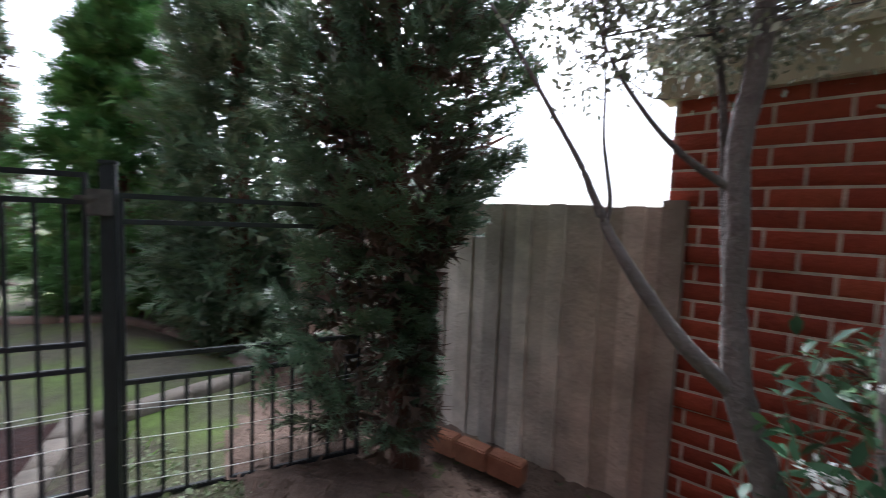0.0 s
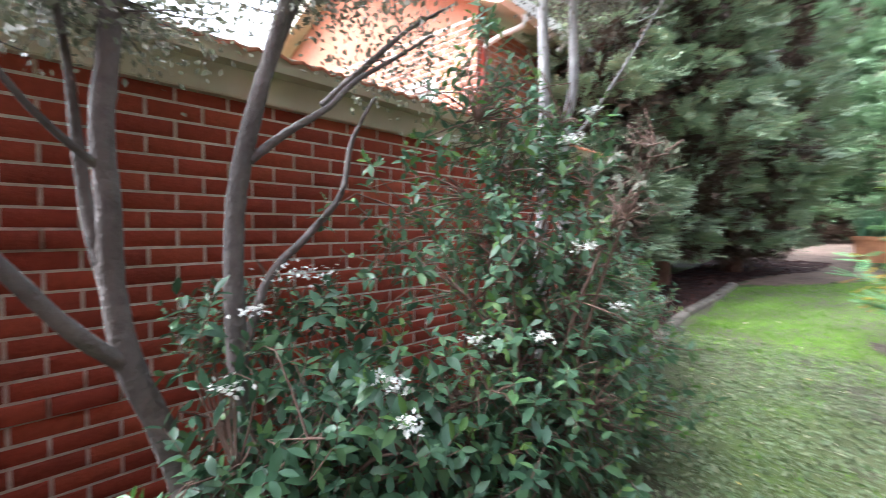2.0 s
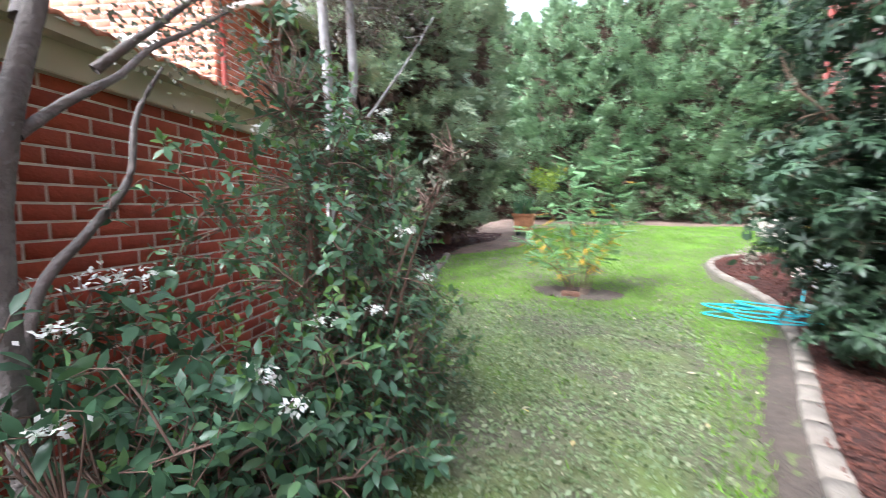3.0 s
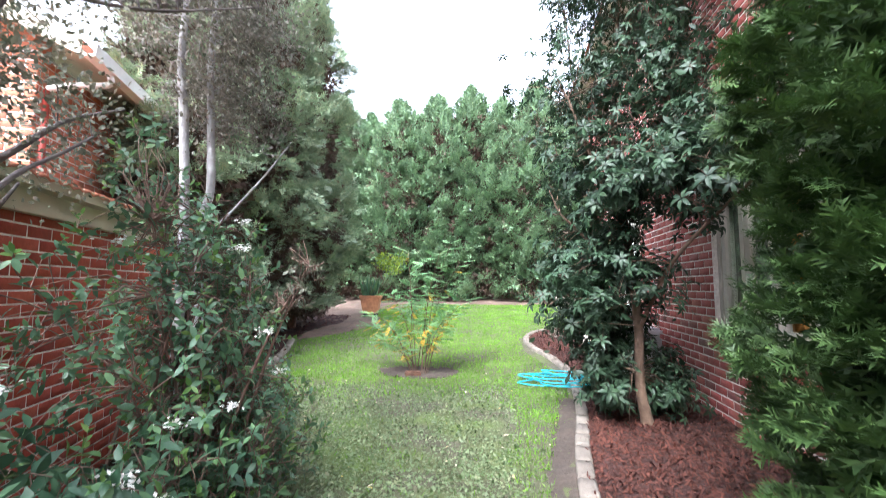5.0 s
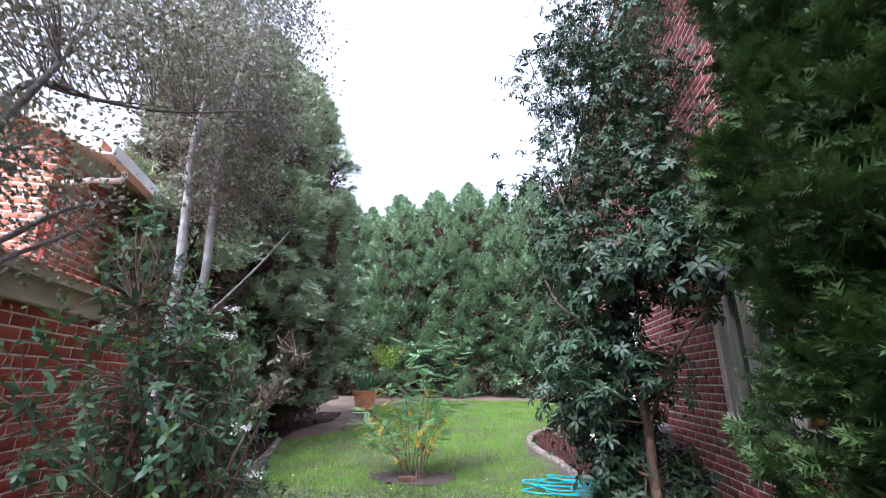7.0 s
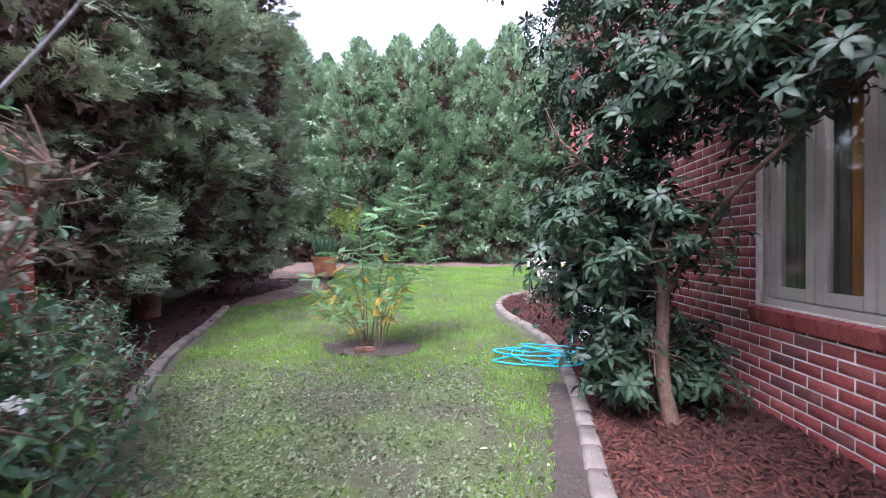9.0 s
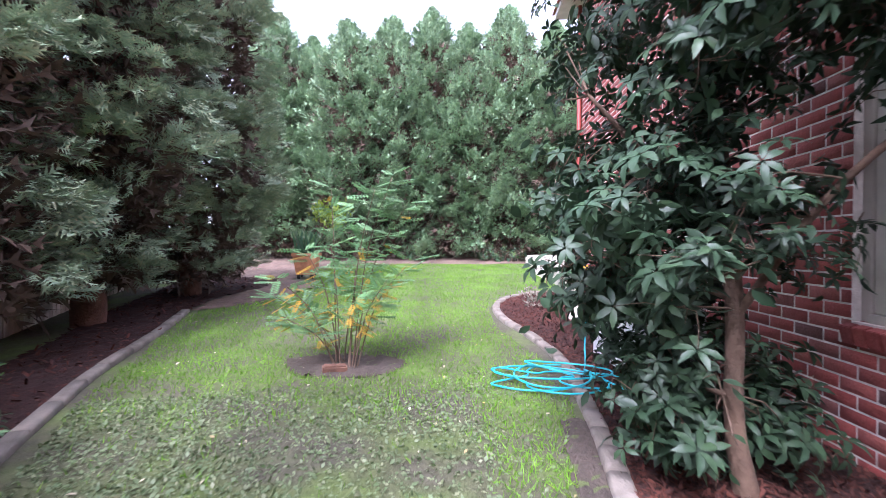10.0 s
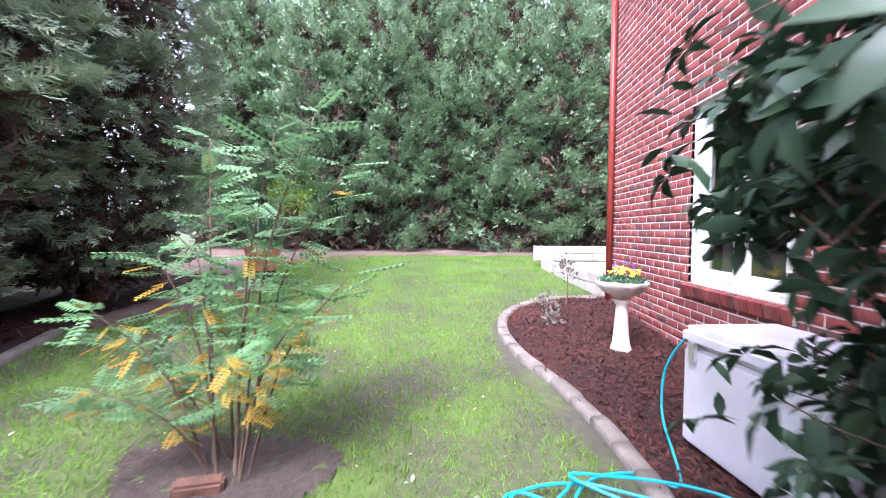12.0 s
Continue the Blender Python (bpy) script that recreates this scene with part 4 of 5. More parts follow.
def conifer(name, x, y, high, radius, n, size, mat, label, shape=SPRAY, low=0.25, trunk_r=0.09, power=0.6, group="", fill=0.25, taper=0.25, lumps=9, limb_count=8, clump=34, bough=0.6, rise=0.25, bulge=0.32, foot=0.65, droop=0.15, side=None, lean=(0, 0), inner=None):
    """A columnar conifer: bark trunk, limbs, boughs of overlapping sprays with gaps between them, and dry sprays
    inside, whose dark colour also stands for shade in the gaps.
    side: how far the crown reaches, by bearing and height."""
    z0 = float(ground_z(x, y))
    tree = tree_base(name, x, y, label, "tree", group)
    part_mesh("trunk", tubes_mesh("trunk", [[(x, y, z0 - 0.1, trunk_r * 1.25), (x + 0.02 + lean[0] * 0.3, y + lean[1] * 0.3, z0 + high * 0.3, trunk_r), (x + lean[0], y + 0.03 + lean[1], z0 + high * 0.9, 0.02)]], BARK_RED, 8, 10, 0.06), tree)
    ph = rng.random(4) * 6
    inner = inner or DRY_SPRAY

    def reach(a, h):
        f = h / high
        prof = np.clip(1 - f, 0, 1) ** power * (1 - taper) + taper * (1 - f ** 4)
        prof *= soft_step(-0.1 + (0.65 - foot), 0.18 + (0.65 - foot) * 0.8, f) * (1 - foot) + foot
        prof *= 1 + 0.10 * np.sin(lumps * f * 3 + 2 * a + ph[0]) + 0.08 * np.sin(3 * a - lumps * 2 * f + ph[1])
        return radius * prof * (1 if side is None else side(a, h))

    k = max(40, n // clump)
    a = rng.random(k) * 2 * np.pi
    h = low + rng.random(k) ** 0.85 * (high - low)
    f = h / high
    r = reach(a, h) * (1.06 - bulge * rng.random(k) ** 1.6)
    axis = unit(np.column_stack([np.cos(a), np.sin(a), rise + 1.5 * f ** 3 + 0.22 * rng.normal(size=k)]) + rng.normal(size=(k, 3)) * 0.16)
    length = np.minimum(bough * (0.65 + 0.7 * rng.random(k)) * (1 - 0.35 * f), 0.25 * size + r * 1.1)
    tip = np.column_stack([x + lean[0] * f + r * np.cos(a), y + lean[1] * f + r * np.sin(a), z0 + h + 0.25 * length])
    across = unit(np.cross(axis, np.array([0, 0, 1.0]) + 0.3 * rng.normal(size=(k, 3))))
    top = np.cross(across, axis)
    b = rng.integers(0, k, n)
    u, v = rng.random(n) ** 0.65, rng.uniform(-1, 1, n)
    ln = length[b][:, None]
    p = tip[b] + ln * (axis[b] * (u - 1)[:, None] + across[b] * (0.42 * v * (1.05 - 0.8 * u))[:, None] + top[b] * (0.12 * (1 - v * v) - droop * u * u + 0.05 * rng.normal(size=n))[:, None])
    p[:, 2] = np.maximum(p[:, 2], z0 + low * 0.6)
    out = axis[b] + across[b] * (0.75 * v)[:, None] - np.array([0, 0, 1.0]) * (droop * u)[:, None]
    s = size * (0.65 + 0.7 * rng.random(n)) * (1 - 0.25 * f[b])
    part_mesh("crown", scatter("crown", shape, p, out, s, mat, top[b], 0.7), tree)
    # inner sprays: dry foliage, its dark brown also painting shade between the boughs
    m = int(n * fill)
    if m > 10:
        a = rng.random(m) * 2 * np.pi
        h = low + rng.random(m) * (high - low) * 0.85
        r = reach(a, h) * rng.uniform(0.25, 0.66, m)
        p = np.column_stack([x + lean[0] * h / high + r * np.cos(a), y + lean[1] * h / high + r * np.sin(a), z0 + h])
        out = np.column_stack([np.cos(a), np.sin(a), 0.2 + 0.5 * rng.normal(size=m)])
        part_mesh("dry_sprays", scatter("dry_sprays", SPRAY_FAR, p, out, size * rng.uniform(1.1, 2.0, m), inner, None, 1.2), tree, "dry brown sprays inside the crown, darkening its gaps" if inner is DRY_SPRAY else "")
    for _ in range(limb_count):
        aa, hh = rng.random() * 6.28, low + rng.random() * (high - low) * 0.7
        rr = 0.8 * float(reach(np.array([aa]), np.array([hh]))[0])
        part_mesh("limb", tubes_mesh("limb", [[(x, y, z0 + hh, 0.03), (x + 0.5 * rr * math.cos(aa), y + 0.5 * rr * math.sin(aa), z0 + hh + 0.1, 0.018), (x + rr * math.cos(aa), y + rr * math.sin(aa), z0 + hh + 0.25, 0.006)]], BARK_RED, 3, 6), tree)
    return tree


def hedge_tree(x, y, src, turn, k):
    t = copy_thing(src, pose(x, y, float(ground_z(x, y)), 0, 0, turn))
    t.scale = (1, 1, k)
    return t


# tall hedge closing the lawn: two trees grown, the rest their copies
HEDGE = "conifers of the tall hedge"
HEDGE_LABEL = "tall grey-green hedge conifer with feathery sprays"
h1 = conifer("hedge_conifer", -2.9, 17.6, 9.3, 2.2, 17000, 0.32, CONIFER, HEDGE_LABEL, SPRAY_FAR, 0.05, 0.12, 0.5, HEDGE, 0.2, 0.55, limb_count=0, clump=36, bough=1.1, bulge=0.5, rise=0.55, foot=0.95, droop=0.05)
h2 = conifer("hedge_conifer", -1.3, 17.9, 9.7, 2.2, 17000, 0.32, CONIFER, HEDGE_LABEL, SPRAY_FAR, 0.05, 0.12, 0.6, HEDGE, 0.2, 0.5, limb_count=0, clump=36, bough=1.1, bulge=0.5, rise=0.55, foot=0.95, droop=0.05)
for i, x in enumerate((-7.6, -6.2, -4.5, 0.1, 1.6, 3.4, 5.0)):
    hedge_tree(x, 17.7 + 0.45 * math.sin(i * 2.3), (h1, h2)[i % 2], 40 + 77 * i, (1.04, 0.9, 0.97, 0.94, 1.04, 0.9, 1.0)[i])

conifer("cypress", -5.25, 6.7, 9.5, 1.95, 23000, 0.23, CONIFER_BLUE, "huge dark cypress with drooping sprays and a bare lower trunk", SPRAY, 0.6, 0.17, 0.42, "cypresses along the boundary", 0.3, 0.5, bough=0.85, droop=0.3, bulge=0.42, clump=40, foot=0.5)
conifer("cypress", -5.35, 9.1, 10.0, 1.85, 23000, 0.22, CONIFER_BLUE, "huge dense cypress with clipped-looking flank", SPRAY, 0.3, 0.16, 0.38, "cypresses along the boundary", 0.3, 0.55, bough=0.65, bulge=0.25, foot=0.6)
conifer("cypress", -5.0, 4.75, 8.6, 1.3, 12000, 0.24, CONIFER_BLUE, "dark cypress rising beside the garage", SPRAY, 0.5, 0.14, 0.45, "cypresses along the boundary", 0.25, 0.5, bough=0.8, droop=0.3, bulge=0.4)


def gate_side(a, h):
    """The low crown hangs towards the lawn alone; higher up it is full all round."""
    towards = np.cos(a - radians(332))
    lower = np.clip(0.58 + 0.62 * towards, 0.18, 1.0)
    w = soft_step(0.9, 1.7, h)
    return lower * (1 - w) + w * (1.0 - 0.12 * towards)


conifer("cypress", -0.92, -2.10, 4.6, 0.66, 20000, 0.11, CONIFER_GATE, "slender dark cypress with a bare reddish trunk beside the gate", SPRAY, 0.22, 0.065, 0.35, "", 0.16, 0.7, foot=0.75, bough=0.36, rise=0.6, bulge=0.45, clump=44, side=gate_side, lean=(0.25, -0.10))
conifer("conifer", 1.93, 0.42, 5.6, 0.67, 42000, 0.098, CONIFER_FRESH, "fresh green columnar conifer beside the house", SPRAY, 0.05, 0.08, 0.3, "", 0.35, 0.7, bough=0.20, rise=0.45, bulge=0.13, clump=30, foot=1.0, inner=CONIFER_FRESH)
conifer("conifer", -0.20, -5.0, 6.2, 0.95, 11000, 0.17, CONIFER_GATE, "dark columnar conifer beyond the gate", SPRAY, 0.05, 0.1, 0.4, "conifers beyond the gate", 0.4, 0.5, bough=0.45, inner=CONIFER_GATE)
conifer("conifer", 0.97, -6.47, 4.4, 1.35, 11000, 0.19, CONIFER_BRIGHT, "bright green conical conifer beyond the gate", SPRAY, 0.05, 0.1, 0.8, "conifers beyond the gate", 0.3, 0.1, bough=0.5, inner=CONIFER_BRIGHT)
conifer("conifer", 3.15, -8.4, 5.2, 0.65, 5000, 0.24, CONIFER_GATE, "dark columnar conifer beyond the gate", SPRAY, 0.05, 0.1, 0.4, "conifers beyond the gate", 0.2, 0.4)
conifer("conifer", -4.2, -9.5, 3.2, 1.6, 3000, 0.3, CONIFER_BRIGHT, "rounded green tree over the paling fence", SPRAY_FAR, 0.05, 0.1, 0.4, "", 0.1, 0.5)


def spread_twigs(points, starts, r=0.004):
    """Thin twigs from the nearest start to each of some points."""
    lines = []
    S = np.asarray(starts, dtype=float)
    for p in points:
        d = np.linalg.norm(S - p, axis=1)
        s = S[np.argmin(d)]
        mid = (s + p) / 2 + rng.normal(size=3) * 0.06 + (0, 0, 0.05)
        lines.append([(*s, r * 1.8), (*mid, r * 1.3), (*p, r * 0.6)])
    return lines


# glossy-leaved tree before the house window
def glossy_tree():
    x, y = 1.60, 3.13
    z0 = float(ground_z(x, y))
    t = tree_base("broadleaf_tree", x, y, "dark glossy-leaved tree with whorled leaves and a tan trunk", "tree")
    trunk = [(x, y, z0 - 0.05, 0.062), (x - 0.06, y + 0.03, 0.4, 0.047), (x - 0.05, y + 0.05, 0.95, 0.043), (x - 0.10, y + 0.10, 1.7, 0.042), (x - 0.18, y + 0.2, 2.7, 0.036), (x - 0.1, y + 0.3, 4.0, 0.024), (x, y + 0.3, 5.6, 0.01)]
    part_mesh("trunk", tubes_mesh("trunk", [trunk], BARK_TAN, 8, 10, 0.03), t)
    limbs = [
        [(x - 0.08, y + 0.08, 1.3, 0.028), (x - 0.4, y + 0.25, 1.75, 0.02), (x - 0.75, y + 0.2, 2.1, 0.01)],
        [(x - 0.12, y + 0.12, 1.9, 0.028), (x - 0.45, y - 0.15, 2.5, 0.02), (x - 0.7, y - 0.2, 3.2, 0.01)],
        [(x - 0.05, y + 0.05, 0.9, 0.022), (x + 0.15, y - 0.35, 1.55, 0.018), (x + 0.45, y - 0.9, 2.05, 0.012), (x + 0.6, y - 1.3, 2.25, 0.006)],
        [(x - 0.05, y + 0.05, 1.0, 0.02), (x - 0.3, y + 0.4, 1.1, 0.014), (x - 0.55, y + 0.6, 1.0, 0.008)],
        [(x - 0.05, y + 0.02, 0.5, 0.016), (x - 0.3, y + 0.1, 0.55, 0.012), (x - 0.5, y + 0.3, 0.4, 0.006)],
        [(x - 0.15, y + 0.15, 2.2, 0.026), (x + 0.25, y + 0.2, 3.0, 0.018), (x + 0.5, y - 0.1, 4.0, 0.01)],
        [(x - 0.17, y + 0.18, 2.6, 0.022), (x - 0.5, y + 0.5, 3.5, 0.014), (x - 0.6, y + 0.6, 4.6, 0.007)],
    ]
    for l in limbs:
        part_mesh("limb", tubes_mesh("limb", [l], BARK_TAN, 6, 8, 0.03), t)
    starts = np.concatenate([smooth_path(l, 4)[1:, :3] for l in limbs] + [smooth_path(trunk, 6)[10:, :3]])
    # branchlets: centre, spread, how many
    C = []
    for c, r, n in (((x - 0.38, y + 0.10, 1.45), (0.62, 0.75, 0.55), 44), ((x - 0.36, y + 0.45, 0.85), (0.46, 0.6, 0.55), 34), ((x - 0.22, y + 0.05, 0.38), (0.26, 0.30, 0.34), 16), ((x + 0.10, y - 0.35, 2.25), (0.7, 0.85, 0.4), 26), ((x - 0.30, y + 0.1, 2.5), (0.75, 0.9, 0.7), 40), ((x - 0.25, y + 0.2, 3.5), (0.95, 1.0, 0.85), 52), ((x - 0.2, y + 0.2, 4.6), (1.0, 1.05, 0.95), 52), ((x - 0.12, y + 0.3, 5.6), (0.8, 0.9, 0.9), 38), ((x + 0.30, y + 0.4, 0.38), (0.36, 0.35, 0.28), 13), ((x + 0.35, y + 0.1, 3.6), (0.5, 0.9, 1.0), 24), ((x - 0.33, y + 0.85, 1.5), (0.42, 0.42, 0.9), 26), ((x + 0.3, y - 0.3, 4.5), (0.5, 0.95, 1.2), 30), ((x + 0.35, y - 0.75, 2.45), (0.4, 0.7, 0.45), 34), ((x + 0.35, y - 0.4, 3.1), (0.4, 0.8, 0.5), 26)):
        C.append(in_ellipsoid(n, c, r, 0.25)[0])
    C = np.concatenate(C)
    K = rng.integers(0, len(C), 5600)
    off = rng.normal(size=(len(K), 3)) * (0.115, 0.115, 0.095)
    P = C[K] + off
    D = unit(off + 0.5 * unit(P - np.column_stack([np.full(len(P), x - 0.1), np.full(len(P), y + 0.1), P[:, 2]])) * 0.12)
    # the lowest metre of trunk is bare on the side of the lawn
    rel = P[:, :2] - (x - 0.03, y)
    bare = (P[:, 2] < 1.2) & (np.abs(rel[:, 0] * 0.89 - rel[:, 1] * 0.45) < 0.15) & (rel[:, 0] * 0.45 + rel[:, 1] * 0.89 < 0.05)
    keep = (P[:, 0] < HOUSE_X - 0.18) & (P[:, 2] > ground_z(P[:, 0], P[:, 1]) + 0.08) & ~bare
    P, D = P[keep], D[keep]
    twigs = spread_twigs(C[C[:, 0] < HOUSE_X - 0.2], starts, 0.0035)
    twigs += spread_twigs(P[::4], np.concatenate([smooth_path(w, 3)[2:, :3] for w in twigs]), 0.0018)
    part_mesh("twigwork", tubes_mesh("twigwork", twigs, BARK_TAN, 2, 5), t)
    n = len(P)
    up = D * 0.8 + np.array([0, 0, 0.7])
    along = unit(np.cross(up, rng.normal(size=(n, 3))))
    big = 1.15 - 0.3 * soft_step(1.8, 3.2, P[:, 2])
    part_mesh("crown", scatter("crown", WHORL, P, along, big * 0.076 * (0.7 + 0.6 * rng.random(n)), GLOSSY, up, 0.6), t)
    k = rng.integers(0, n, 4200)
    q = P[k] + rng.normal(size=(len(k), 3)) * 0.07
    q = q[q[:, 0] < HOUSE_X - 0.15]
    part_mesh("leaves", scatter("leaves", LEAF, q, rng.normal(size=q.shape) + (0, 0, -0.6), 0.088 * (0.7 + 0.6 * rng.random(len(q))), GLOSSY, None), t)
    return t


glossy_tree()


# slender grey-stemmed trees before the garage wall
def stem_tree(label, stems, clumps, n, leaf, spread, mat, bark, name="slender_tree", twig_every=1):
    x, y = stems[0][0][:2]
    t = tree_base(name, x, y, label, "tree")
    part_mesh("trunk", tubes_mesh("trunk", stems[:1], bark, 8, 10, 0.04), t)
    for l in stems[1:]:
        part_mesh("limb", tubes_mesh("limb", [l], bark, 7, 8, 0.04), t)
    starts = np.concatenate([smooth_path(s, 5)[4:, :3] for s in stems])
    C = np.asarray(clumps, dtype=float)
    part_mesh("twigwork", tubes_mesh("twigwork", spread_twigs(C[::twig_every], starts, 0.0020), bark, 3, 5), t)
    p, d = clustered(n, C, spread)
    part_mesh("crown", scatter("crown", SMALL, p, d + (0, 0, 0.2), leaf * (0.7 + 0.6 * rng.random(n)), mat, None), t)
    return t


def cloud(n, centre, radii):
    return in_ellipsoid(n, centre, radii, 0.2)[0]


stem_tree("slender grey-barked tree with a forked trunk and sparse variegated leaves", [
    [(-1.50, -0.50, -0.3, 0.062), (-1.48, -0.57, 0.15, 0.050), (-1.44, -0.64, 0.45, 0.044), (-1.40, -0.72, 0.71, 0.042), (-1.41, -0.76, 0.96, 0.036), (-1.39, -0.76, 1.22, 0.034), (-1.38, -0.77, 1.46, 0.034), (-1.41, -0.75, 1.75, 0.032), (-1.42, -0.75, 2.1, 0.028), (-1.38, -0.72, 3.0, 0.015)],
    [(-1.39, -0.73, 0.71, 0.028), (-1.24, -0.84, 0.89, 0.025), (-1.12, -0.97, 1.14, 0.018), (-1.08, -1.04, 1.30, 0.014), (-1.05, -1.08, 1.41, 0.011), (-0.97, -1.15, 1.59, 0.009), (-0.92, -1.23, 1.75, 0.007), (-0.84, -1.33, 1.96, 0.005)],
    [(-1.10, -1.00, 1.22, 0.010), (-1.11, -1.00, 1.30, 0.009), (-1.10, -1.03, 1.48, 0.007), (-1.09, -1.03, 1.66, 0.005), (-1.07, -1.04, 1.9, 0.003)],
    [(-1.38, -0.77, 1.32, 0.014), (-1.25, -0.87, 1.44, 0.011), (-1.16, -0.95, 1.58, 0.009), (-1.09, -1.03, 1.76, 0.007), (-1.02, -1.08, 2.0, 0.004)],
    [(-1.41, -0.75, 0.84, 0.026), (-1.47, -0.83, 1.18, 0.022), (-1.44, -0.85, 1.49, 0.016), (-1.42, -0.86, 1.67, 0.012), (-1.34, -0.90, 2.1, 0.006)],
], np.concatenate([cloud(60, (-1.18, -1.04, 1.95), (0.36, 0.32, 0.34)), cloud(70, (-1.5, -0.80, 1.92), (0.3, 0.4, 0.16)), cloud(90, (-1.35, -0.75, 2.75), (0.6, 0.7, 0.5))]), 8500, 0.028, 0.065, PITTO, BARK_GREY)
stem_tree("slender grey-barked tree leaning over the shrubs by the brick wall", [
    [(-1.55, -0.36, -0.25, 0.045), (-1.53, -0.39, 0.3, 0.040), (-1.52, -0.41, 0.7, 0.038), (-1.51, -0.42, 0.94, 0.036), (-1.51, -0.41, 1.22, 0.035), (-1.51, -0.37, 1.47, 0.034), (-1.52, -0.30, 1.74, 0.028), (-1.52, -0.23, 2.01, 0.022), (-1.5, -0.05, 2.6, 0.012)],
    [(-1.51, -0.36, 1.40, 0.018), (-1.55, -0.23, 1.52, 0.016), (-1.59, -0.06, 1.65, 0.013), (-1.61, 0.06, 1.78, 0.011), (-1.65, 0.26, 1.93, 0.009), (-1.70, 0.45, 2.08, 0.006)],
    [(-1.57, -0.39, 0.65, 0.020), (-1.66, -0.29, 0.94, 0.019), (-1.72, -0.13, 1.11, 0.018), (-1.76, 0.03, 1.31, 0.015), (-1.80, 0.09, 1.56, 0.012), (-1.80, 0.2, 1.78, 0.006)],
    [(-1.60, -0.30, 1.75, 0.030), (-1.72, -0.18, 2.1, 0.026), (-1.82, -0.05, 2.36, 0.022), (-1.76, 0.06, 2.62, 0.016), (-1.68, 0.27, 2.67, 0.012), (-1.46, 0.51, 2.74, 0.008), (-1.13, 0.86, 2.96, 0.004)],
    [(-1.78, -0.05, 1.70, 0.020), (-1.76, 0.06, 1.82, 0.017), (-1.76, 0.16, 1.92, 0.015), (-1.77, 0.36, 2.12, 0.011), (-1.69, 0.58, 2.26, 0.005)],
    [(-1.76, 0.06, 2.62, 0.010), (-1.9, 0.4, 2.8, 0.007), (-1.7, 0.9, 3.05, 0.004)],
], np.concatenate([cloud(120, (-1.75, 0.0, 3.1), (0.75, 0.8, 0.5)), cloud(40, (-1.62, -0.15, 2.2), (0.3, 0.4, 0.25)), cloud(70, (-1.7, 0.6, 3.4), (0.6, 0.7, 0.5)), cloud(10, (-1.75, 0.3, 2.0), (0.2, 0.3, 0.25))]), 17000, 0.029, 0.085, PITTO, BARK_GREY, twig_every=2)
stem_tree("dusty grey-leaved tree with two pale thin trunks", [
    [(-1.98, 1.36, -0.1, 0.042), (-1.96, 1.35, 1.0, 0.036), (-1.96, 1.35, 1.78, 0.034), (-2.0, 1.35, 2.49, 0.032), (-2.04, 1.34, 3.13, 0.026), (-1.98, 1.4, 4.2, 0.016), (-1.9, 1.5, 5.2, 0.007)],
    [(-1.93, 1.52, -0.1, 0.040), (-1.93, 1.51, 1.0, 0.034), (-1.95, 1.51, 1.75, 0.031), (-1.89, 1.51, 2.05, 0.030), (-1.91, 1.51, 2.55, 0.028), (-1.93, 1.51, 3.27, 0.024), (-1.8, 1.5, 4.4, 0.014), (-1.7, 1.6, 5.3, 0.006)],
    [(-1.92, 1.53, 1.72, 0.012), (-1.80, 1.58, 1.85, 0.010), (-1.53, 1.62, 2.16, 0.008), (-1.33, 1.65, 2.43, 0.004)],
], np.concatenate([cloud(230, (-1.95, 1.4, 4.3), (0.85, 0.85, 1.5)), cloud(60, (-1.9, 1.6, 3.2), (0.55, 0.5, 0.5)), cloud(40, (-1.85, 1.7, 2.75), (0.4, 0.4, 0.35))]), 26000, 0.032, 0.085, DUSTY, BARK_PALE, twig_every=2)


